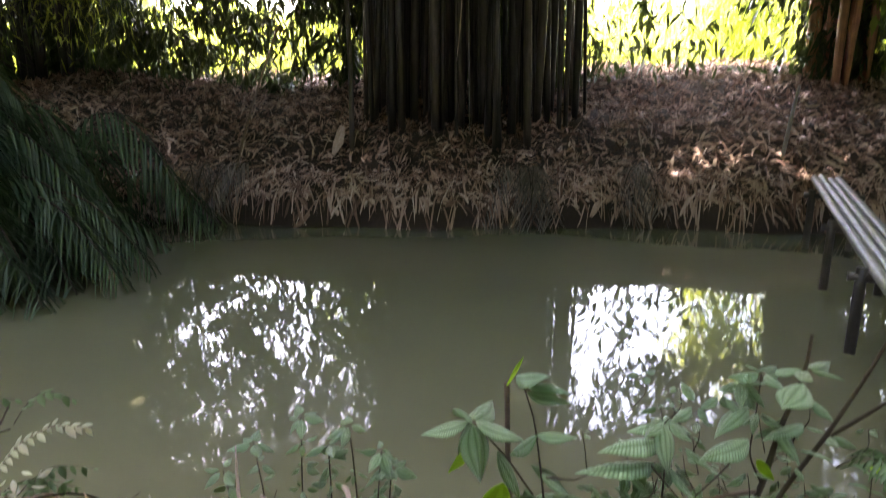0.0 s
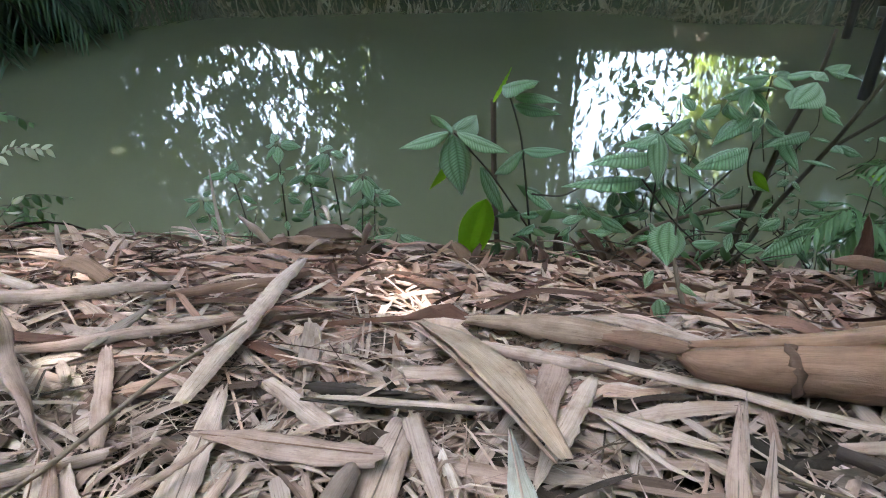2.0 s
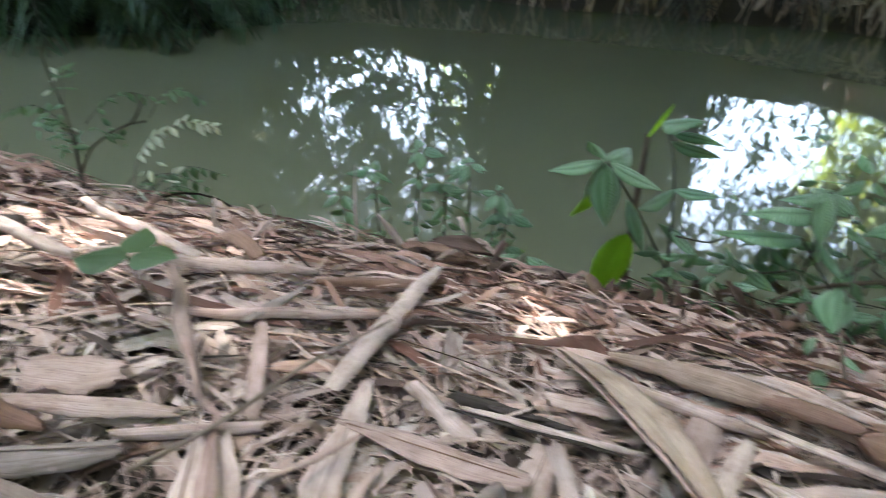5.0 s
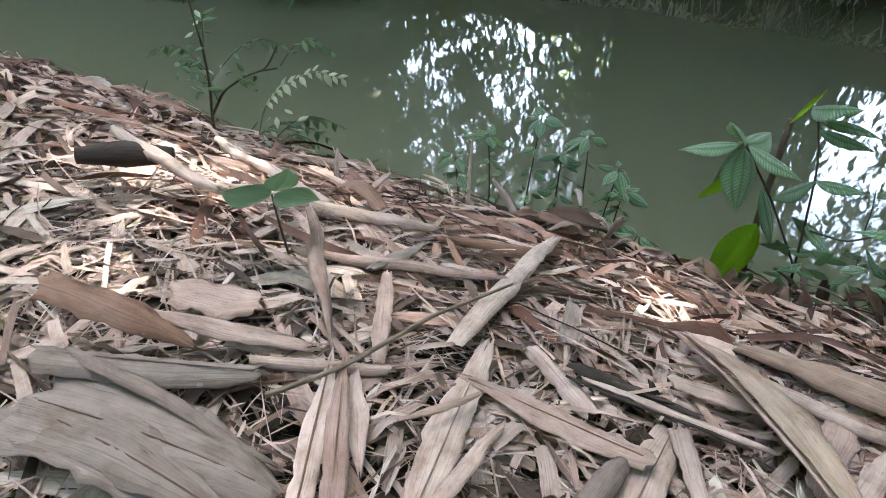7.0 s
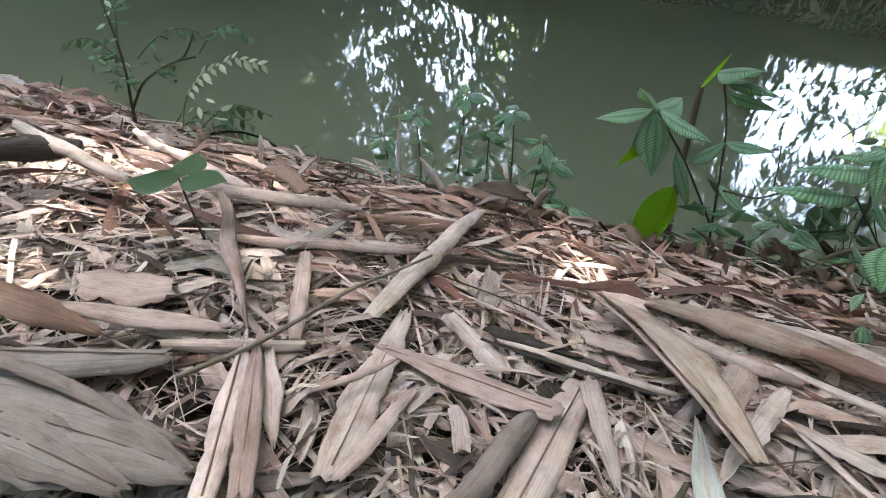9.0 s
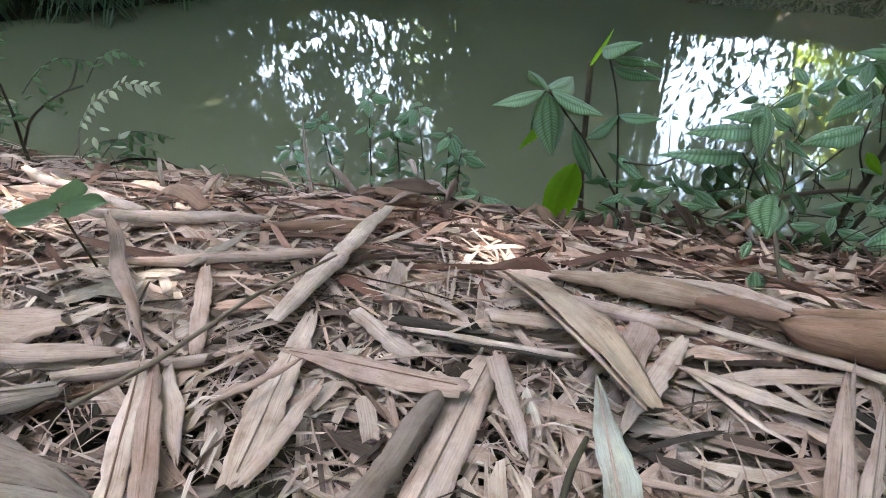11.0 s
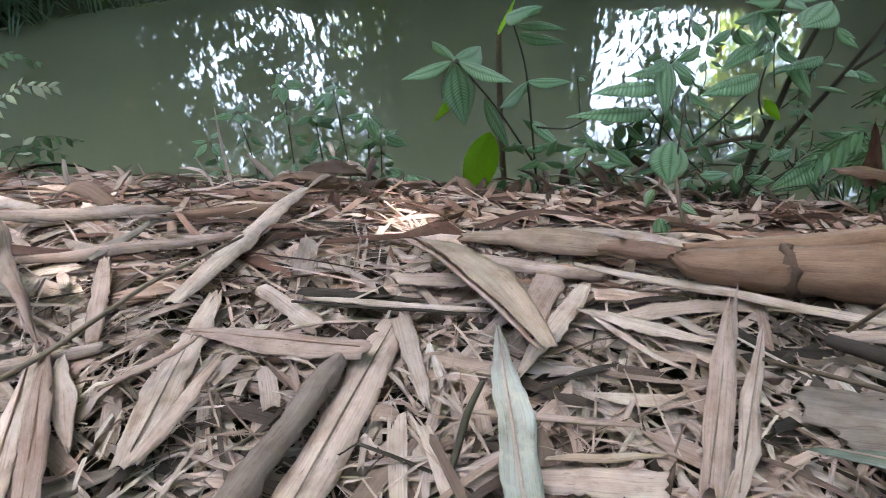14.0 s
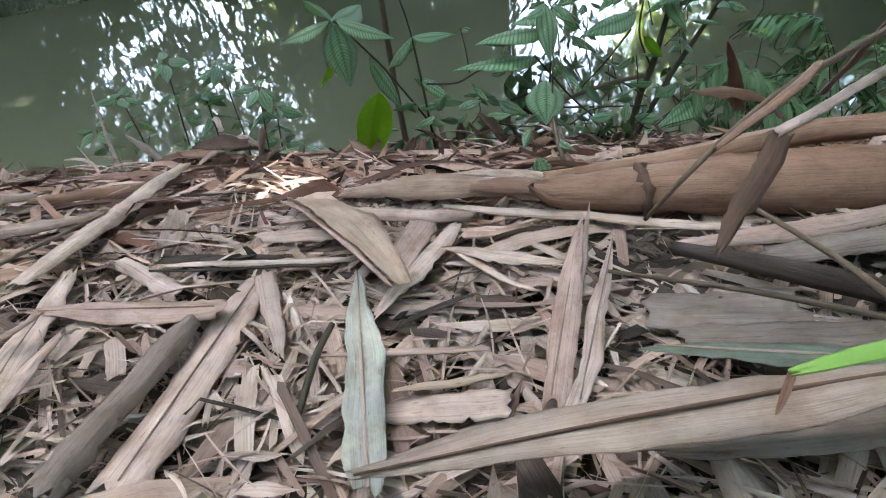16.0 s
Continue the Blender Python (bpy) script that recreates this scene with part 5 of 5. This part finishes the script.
# ---- footbridge of grey poles ----
def footbridge():
    b = empty("footbridge", (2.2, 3.8, 0.0), "narrow footbridge of weathered grey bamboo poles on stakes", "footbridge")
    o = np.array(b.location)
    a, e = np.array((1.33, 1.13, 0.44)), np.array((3.04, 6.30, 0.52))
    d = (e - a) / np.linalg.norm(e - a)
    s = np.array((d[1], -d[0], 0))
    for k, off in enumerate((-0.095, -0.03, 0.035, 0.10)):
        pa, pe = a + s * off, e + s * off + d * (0.1 * math.sin(k * 2.1))
        pm = (pa + pe) / 2 + np.array((0, 0, -0.03 + 0.01 * math.sin(k * 3)))
        part("pole", rod_mesh("pole", [pa - o, pm - o, pe - o], [0.033, 0.031, 0.028], mat_grey_pole, sides=10, knots=np.arange(0.05, 1, 0.08)), b)
    for k in (0.42, 0.88, 0.64):
        c = a + (e - a) * k + np.array((0, 0, -0.06))
        part("crossbar", rod_mesh("crossbar", [c - s * 0.22 - o, c + s * 0.22 - o], [0.025, 0.025], mat_culm, sides=8), b)
        for off in (-0.16, 0.16):
            foot, head_ = c + s * off, c + s * off + np.array((0, 0, 0.05))
            part("stake", rod_mesh("stake", [np.array((foot[0], foot[1], -0.55)) - o, head_ - o], [0.03, 0.028], mat_culm, sides=8), b)
    return b


footbridge()


# ---- far bank ----
def far_place(rng, n):
    x = rng.uniform(-7, 8, n)
    return np.stack([x, far_line(x) + 0.05 + 4.9 * rng.uniform(0, 1, n) ** 1.1], -1)


thing("far_bank_litter", litter_mesh("far_bank_litter", 30000, far_place, spread(0.04, 0.16, 1.6), spread(0.010, 0.038, 1.5), any_way, mat_fardry, 51, lift=(0.0, 0.06), tilt=0.5, roll=0.6),
      "brown dry bamboo litter covering the far bank", "leaf litter", kind="stuff")


def lip_place(rng, n):
    x = rng.uniform(-7, 8, n)
    return np.stack([x, far_line(x) + rng.uniform(0.02, 0.35, n)], -1)


thing("hanging_litter", litter_mesh("hanging_litter", 3400, lip_place, spread(0.08, 0.28, 1.3), spread(0.008, 0.025, 1.5), lambda r, n, xy: -1.57 + r.normal(0, 1.0, n), mat_fardry, 52, lift=(0.0, 0.05), tilt=0.35, roll=0.6),
      "dry strips hanging over the undercut far bank", "leaf litter", kind="stuff")


def on_far(x, y, up=0.0):
    return (x, y, float(height(x, y)) + up)


stick([on_far(-1.55, 7.0, -0.1), (-1.53, 7.0, 1.5), (-1.60, 7.1, 3.2)], [0.03, 0.026, 0.02], mat_culm, "dark thin trunk on the far bank", "thin_tree")
stick([on_far(-2.75, 6.6, -0.1), (-2.6, 6.75, 1.0), (-2.35, 7.2, 2.0)], [0.014, 0.012, 0.01], mat_twig, "leaning pale stick on the far bank", "stick")
stick([on_far(2.85, 6.85, -0.05), (2.93, 6.9, 1.15), (2.98, 6.95, 1.35)], [0.02, 0.02, 0.015], mat_grey_pole, "bleached upright stick beside the footbridge", "stick")
sheath(on_far(-1.72, 6.85, 0.05), on_far(-1.66, 7.0, 0.28), 0.15, mat_light, "pale sunlit tattered leaf on the far bank", name="faded_leaf", curl=0.7, tip0=0.3, tip1=0.4, rise=0.02)
stick([(-0.32, 7.0, 4.2), (-0.30, 6.98, 2.4), (-0.28, 6.95, 0.9)], [0.006, 0.007, 0.005], mat_grey_pole, "thin pale vine hanging from the bamboo", "hanging_vine")
sheath((-0.36, 7.02, 2.35), (-0.42, 7.0, 1.62), 0.05, mat_pale, "pale torn sheath hanging in the bamboo", name="hanging_sheath", curl=0.8, tip0=0.3, tip1=0.2, rise=0.0)


# ---- bamboo foliage ----
def leaves_mesh(name, pts, length, width, mat, seed, droop=0.8):
    """Narrow pointed leaves, each folded along its midrib, hanging at the points."""
    rng = np.random.default_rng(seed)
    n = len(pts)
    yaw = rng.uniform(-math.pi, math.pi, n)
    dip = -np.abs(rng.normal(droop, 0.45, n))
    d = np.stack([np.cos(yaw) * np.cos(dip), np.sin(yaw) * np.cos(dip), np.sin(dip)], -1)
    s = np.stack([-np.sin(yaw), np.cos(yaw), 0 * yaw], -1)
    tw = rng.normal(0, 0.6, n)[:, None]
    s = s * np.cos(tw) + np.cross(d, s) * np.sin(tw)
    ln = length * rng.uniform(0.6, 1.3, n)[:, None]
    wd = width * rng.uniform(0.7, 1.3, n)[:, None]
    m = pts + d * ln * 0.4
    e = pts + d * ln + np.array((0, 0, -1)) * ln * 0.12
    verts = np.stack([pts, m + s * wd / 2, e, m - s * wd / 2], 1).reshape(-1, 3)
    f = (np.arange(n) * 4)[:, None] + np.array([0, 1, 2, 3])[None]
    uv = np.tile(np.array([(0.5, 0), (1, .4), (0.5, 1), (0, .4)]), (n, 1))
    return mesh_of(name, verts, f, mat, uv, smooth=False)


def sprays(rng, n_spray, sampler, per, reach, jitter=0.06):
    """Points of leaves bunched on drooping sprays."""
    c = sampler(rng, n_spray)
    k = rng.uniform(0, 1, (len(c), per, 1))
    yaw = rng.uniform(-math.pi, math.pi, len(c))
    out = np.stack([np.cos(yaw), np.sin(yaw), 0 * yaw], -1)[:, None, :]
    p = c[:, None, :] + out * k * reach * 0.6 - np.array((0, 0, 1.0)) * (k ** 1.6) * reach + rng.normal(0, jitter, (len(c), per, 3))
    return p.reshape(-1, 3)


def block(x0, x1, y0, y1, z0, z1):
    return lambda rng, n: np.stack([rng.uniform(x0, x1, n), rng.uniform(y0, y1, n), rng.uniform(z0, z1, n)], -1)


def bamboo_clump(at, rx, ry, count, tall, mat, seed, label, rad=(0.035, 0.055), lean=0.08, spread_x=0.7):
    rng = np.random.default_rng(seed)
    base = empty("bamboo_clump", (at[0], at[1], float(height(*at))), label, "bamboo clump", "bamboo clumps")
    for _ in range(count):
        a, r = rng.uniform(0, 2 * math.pi), math.sqrt(rng.uniform(0, 1))
        x, y = rx * r * math.cos(a), ry * r * math.sin(a)
        z = float(height(at[0] + x, at[1] + y)) - base.location.z - 0.05
        h = tall * rng.uniform(0.7, 1.05)
        dx, dy = lean * h * (x / rx * spread_x + rng.normal(0, 0.4)), lean * h * (y / ry * 0.7 + rng.normal(0, 0.4))
        rr = rng.uniform(*rad)
        me = rod_mesh("culm", [(x, y, z), (x + dx * 0.15, y + dy * 0.15, z + h * 0.35), (x + dx * 0.5, y + dy * 0.5, z + h * 0.7), (x + dx, y + dy, z + h)],
                      [rr, rr, rr * 0.8, rr * 0.35], mat, sides=8, knots=np.arange(0.03, 1, 0.05))
        part("culm", me, base)
    return base


def crown(parent, n_spray, sampler, seed, per=26, reach=0.9, length=0.17, width=0.022, mat=None, droop=0.9, gaps=(), jitter=0.06):
    rng = np.random.default_rng(seed)
    pts = sprays(rng, n_spray, sampler, per, reach, jitter)
    for gx_, gy_, gz_, r, kept in gaps:
        d = pts - np.array((gx_, gy_, gz_))
        off = d - np.outer(d @ np.array(SUN_TO), np.array(SUN_TO))
        pts = pts[(np.linalg.norm(off, axis=1) > r) | (rng.uniform(0, 1, len(pts)) < kept)]
    pts = pts - np.array(parent.location)
    part("crown", leaves_mesh("crown", pts, length, width, mat or mat_bamboo_leaf, seed, droop), parent, "drooping narrow green bamboo leaves")


# Crowns are thinned along these sun lines to place patches of sunlight.
GAPS = [(-0.84, 0.70, 0.56, 0.52, 0.40), (-0.04, 1.00, 0.40, 0.24, 0.28)]
FAR_GAPS = [(-3.3, 7.6, 0.9, 0.9, 0.55), (-1.2, 7.1, 0.7, 0.5, 0.5), (1.2, 7.5, 0.9, 0.9, 0.42), (2.9, 7.6, 0.9, 1.0, 0.38), (0.4, 6.9, 0.6, 0.5, 0.5), (2.0, 6.8, 0.5, 0.6, 0.55)]
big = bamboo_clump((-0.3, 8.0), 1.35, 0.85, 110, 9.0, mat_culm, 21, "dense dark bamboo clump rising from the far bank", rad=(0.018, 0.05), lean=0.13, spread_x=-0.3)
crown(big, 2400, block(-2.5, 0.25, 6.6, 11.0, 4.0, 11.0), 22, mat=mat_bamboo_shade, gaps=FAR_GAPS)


def speckled(x0, x1, z0, z1, n, thin, holes, seed):
    """Leaf places in a hanging curtain of foliage: thinned by a cover share, with many small ragged gaps (x, z, half width, half height)."""
    rng = np.random.default_rng(seed)
    p = np.stack([rng.uniform(x0, x1, n), rng.uniform(9.3, 9.9, n), rng.uniform(z0, z1, n)], -1)
    keep = rng.uniform(0, 1, n) < thin(p[:, 0], p[:, 2])
    for cx, cz, rx, rz in holes:
        keep &= ((p[:, 0] - cx) / (rx + 0.02)) ** 2 + ((p[:, 2] - 0.09 - cz) / (rz + 0.03)) ** 2 > 1
    return p[keep]


def gap_list(seed, count, box, clumps, size):
    rng = np.random.default_rng(seed)
    out = [(rng.uniform(box[0], box[1]), rng.uniform(box[2], box[3])) for _ in range(count)]
    for cx, cz, sx, sz, n in clumps:
        out += [(rng.normal(cx, sx), rng.normal(cz, sz)) for _ in range(round(1.3 * n))]
    return [(x, z, size * rng.uniform(0.35, 1.25) ** 1.5, size * rng.uniform(0.7, 2.4)) for x, z in out]


def whole(x, z):
    return np.ones_like(x)


def open_right(x, z):
    """Cover share over the gap beside the dark clump: open in its middle, feathered downwards and to the clump."""
    sky_gap = np.exp(-((x - 2.10) / 0.62) ** 4 - ((z - 1.8) / 1.0) ** 4)
    fringe = np.exp(-((x - 1.30) / 0.50) ** 2 - ((z - 2.2) / 1.3) ** 4)
    sunny = np.exp(-((x - 3.35) / 0.75) ** 4 - ((z - 1.7) / 1.0) ** 4)
    lower = np.exp(-((x - 2.3) / 1.4) ** 4 - ((z - 3.2) / 1.2) ** 4)
    return np.clip(1 - 0.86 * sky_gap - 0.62 * fringe - 0.95 * sunny - 0.48 * lower, 0.06 + 0.09 * sky_gap, 1)


LEFT_GAPS = gap_list(205, 110, (-6.0, -1.8, 4.0, 6.3), [], 0.052) + gap_list(201, 210, (-6.0, -1.7, 1.3, 4.6), [(-3.7, 1.65, 0.28, 0.25, 26), (-3.2, 2.6, 0.26, 0.45, 34), (-4.6, 2.9, 0.22, 0.45, 26), (-4.75, 2.3, 0.15, 0.3, 8), (-2.5, 1.55, 0.25, 0.25, 22),
                                                                (-1.9, 1.7, 0.06, 0.35, 10), (-2.5, 3.7, 0.45, 0.7, 60), (-5.1, 4.8, 0.3, 0.4, 16), (-3.6, 3.6, 0.5, 0.6, 24)], 0.047)
RIGHT_GAPS = gap_list(202, 45, (0.8, 4.6, 1.4, 5.2), [(1.3, 3.4, 0.25, 0.6, 24), (2.1, 3.4, 0.4, 0.5, 24), (3.6, 2.8, 0.4, 0.5, 16), (-0.9, 3.2, 0.4, 0.8, 14)], 0.056)
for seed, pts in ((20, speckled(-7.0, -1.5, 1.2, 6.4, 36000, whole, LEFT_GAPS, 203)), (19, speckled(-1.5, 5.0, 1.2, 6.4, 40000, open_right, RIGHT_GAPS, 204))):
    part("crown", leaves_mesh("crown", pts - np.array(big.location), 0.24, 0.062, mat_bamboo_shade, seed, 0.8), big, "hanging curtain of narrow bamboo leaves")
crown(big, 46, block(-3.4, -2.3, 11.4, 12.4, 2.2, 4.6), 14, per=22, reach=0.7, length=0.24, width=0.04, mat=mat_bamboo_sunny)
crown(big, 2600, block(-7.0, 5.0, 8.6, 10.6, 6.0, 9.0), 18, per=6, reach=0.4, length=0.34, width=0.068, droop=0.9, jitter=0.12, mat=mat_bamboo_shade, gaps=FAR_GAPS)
left = bamboo_clump((-7.0, 9.4), 0.9, 0.6, 60, 8.0, mat_culm, 23, "shaded bamboo clump on the far bank")
crown(left, 900, block(-16.0, -6.6, 6.6, 10.0, 1.8, 8.6), 29, per=26, length=0.42, width=0.09, droop=0.5, jitter=0.14, mat=mat_bamboo_shade)
crown(left, 70, block(-6.4, -4.3, 6.6, 8.0, 2.5, 3.8), 15, mat=mat_bamboo_sunny)
crown(left, 120, block(-6.0, -3.7, 5.6, 8.0, 2.3, 4.5), 27, mat=mat_bamboo_shade)
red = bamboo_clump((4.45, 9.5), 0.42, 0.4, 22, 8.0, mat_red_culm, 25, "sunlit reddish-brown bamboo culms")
crown(red, 120, block(4.75, 8.0, 8.8, 10.4, 1.9, 3.6), 13, per=26, length=0.34, width=0.07, droop=0.8, jitter=0.12)
crown(red, 120, block(4.6, 9.0, 11.0, 12.6, 2.0, 5.0), 12, per=24, reach=0.8, length=0.26, width=0.045, mat=mat_bamboo_sunny)
crown(red, 560, block(4.9, 13.0, 8.6, 11.5, 2.4, 9.0), 28, per=26, length=0.38, width=0.08, droop=0.5, jitter=0.12, mat=mat_bamboo_shade)
# Unseen high crowns added to keep the sun off the far bank.
crown(red, 1100, block(0.0, 11.0, 9.6, 13.6, 8.2, 10.6), 17, per=28, length=0.42, width=0.08, mat=mat_bamboo_shade, gaps=FAR_GAPS)
crown(left, 1100, block(-11.0, 0.0, 9.6, 13.6, 8.2, 10.6), 16, per=28, length=0.42, width=0.08, mat=mat_bamboo_shade, gaps=FAR_GAPS)


def hedge(name, n, sampler, seed, label, length=0.3, width=0.05, mat=mat_bamboo_sunny):
    rng = np.random.default_rng(seed)
    pts = sprays(rng, n, sampler, 24, 1.2)
    return thing(name, leaves_mesh(name, pts, length, width, mat, seed, 0.9), label, "bamboo thicket", kind="stuff")


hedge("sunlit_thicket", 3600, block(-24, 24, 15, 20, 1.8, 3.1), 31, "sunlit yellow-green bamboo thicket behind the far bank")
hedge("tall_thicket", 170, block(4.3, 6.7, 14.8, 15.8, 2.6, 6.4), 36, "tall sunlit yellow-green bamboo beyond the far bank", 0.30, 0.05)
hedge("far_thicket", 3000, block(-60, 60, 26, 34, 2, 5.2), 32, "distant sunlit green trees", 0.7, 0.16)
# Unseen groves added on three sides to cut low sky light.
hedge("grove_behind", 5000, block(-20, 20, -14, -9, 1.0, 8.0), 33, "unseen bamboo leaves added behind the bank to block sky light", 0.5, 0.09, mat_bamboo_shade)
hedge("grove_upstream", 2600, block(-20, -12, -9, 14, 1.0, 8.0), 34, "unseen bamboo leaves added along the stream to block side light", 0.5, 0.09, mat_bamboo_shade)
hedge("grove_downstream", 2600, block(13, 20, -9, 14, 1.0, 8.0), 35, "unseen bamboo leaves added along the stream to block side light", 0.5, 0.09, mat_bamboo_shade)

# unseen clumps on the near bank, whose crowns arch over the stream for shade
near_a = bamboo_clump((-3.4, -3.6), 0.9, 0.8, 24, 8.0, mat_culm, 41, "unseen bamboo clump added behind the bank to carry the shading canopy")
near_b = bamboo_clump((3.6, -3.2), 0.9, 0.8, 24, 8.0, mat_culm, 42, "unseen bamboo clump added behind the bank to carry the shading canopy")
crown(near_a, 6300, block(-14, 0.0, 1.9, 8.8, 6.3, 9.6), 43, per=30, reach=1.1, length=0.32, width=0.06, gaps=GAPS + FAR_GAPS)
crown(near_b, 4500, block(0.0, 14, 1.9, 8.8, 6.3, 9.6), 44, per=30, reach=1.1, length=0.32, width=0.06, gaps=GAPS + FAR_GAPS)
crown(near_a, 150, block(-14, 0.0, -0.9, 1.9, 6.5, 9.6), 47, per=30, reach=1.1, length=0.32, width=0.055, gaps=GAPS + FAR_GAPS)
crown(near_b, 900, block(0.0, 14, -0.9, 1.9, 6.5, 9.6), 48, per=30, reach=1.1, length=0.32, width=0.055, gaps=GAPS + FAR_GAPS)
crown(near_a, 1800, block(-14, 0.0, -9, -0.9, 6.5, 9.6), 45, per=30, reach=1.1, length=0.32, width=0.055, gaps=GAPS + FAR_GAPS)
crown(near_b, 1800, block(0.0, 14, -9, -0.9, 6.5, 9.6), 46, per=30, reach=1.1, length=0.32, width=0.055, gaps=GAPS + FAR_GAPS)
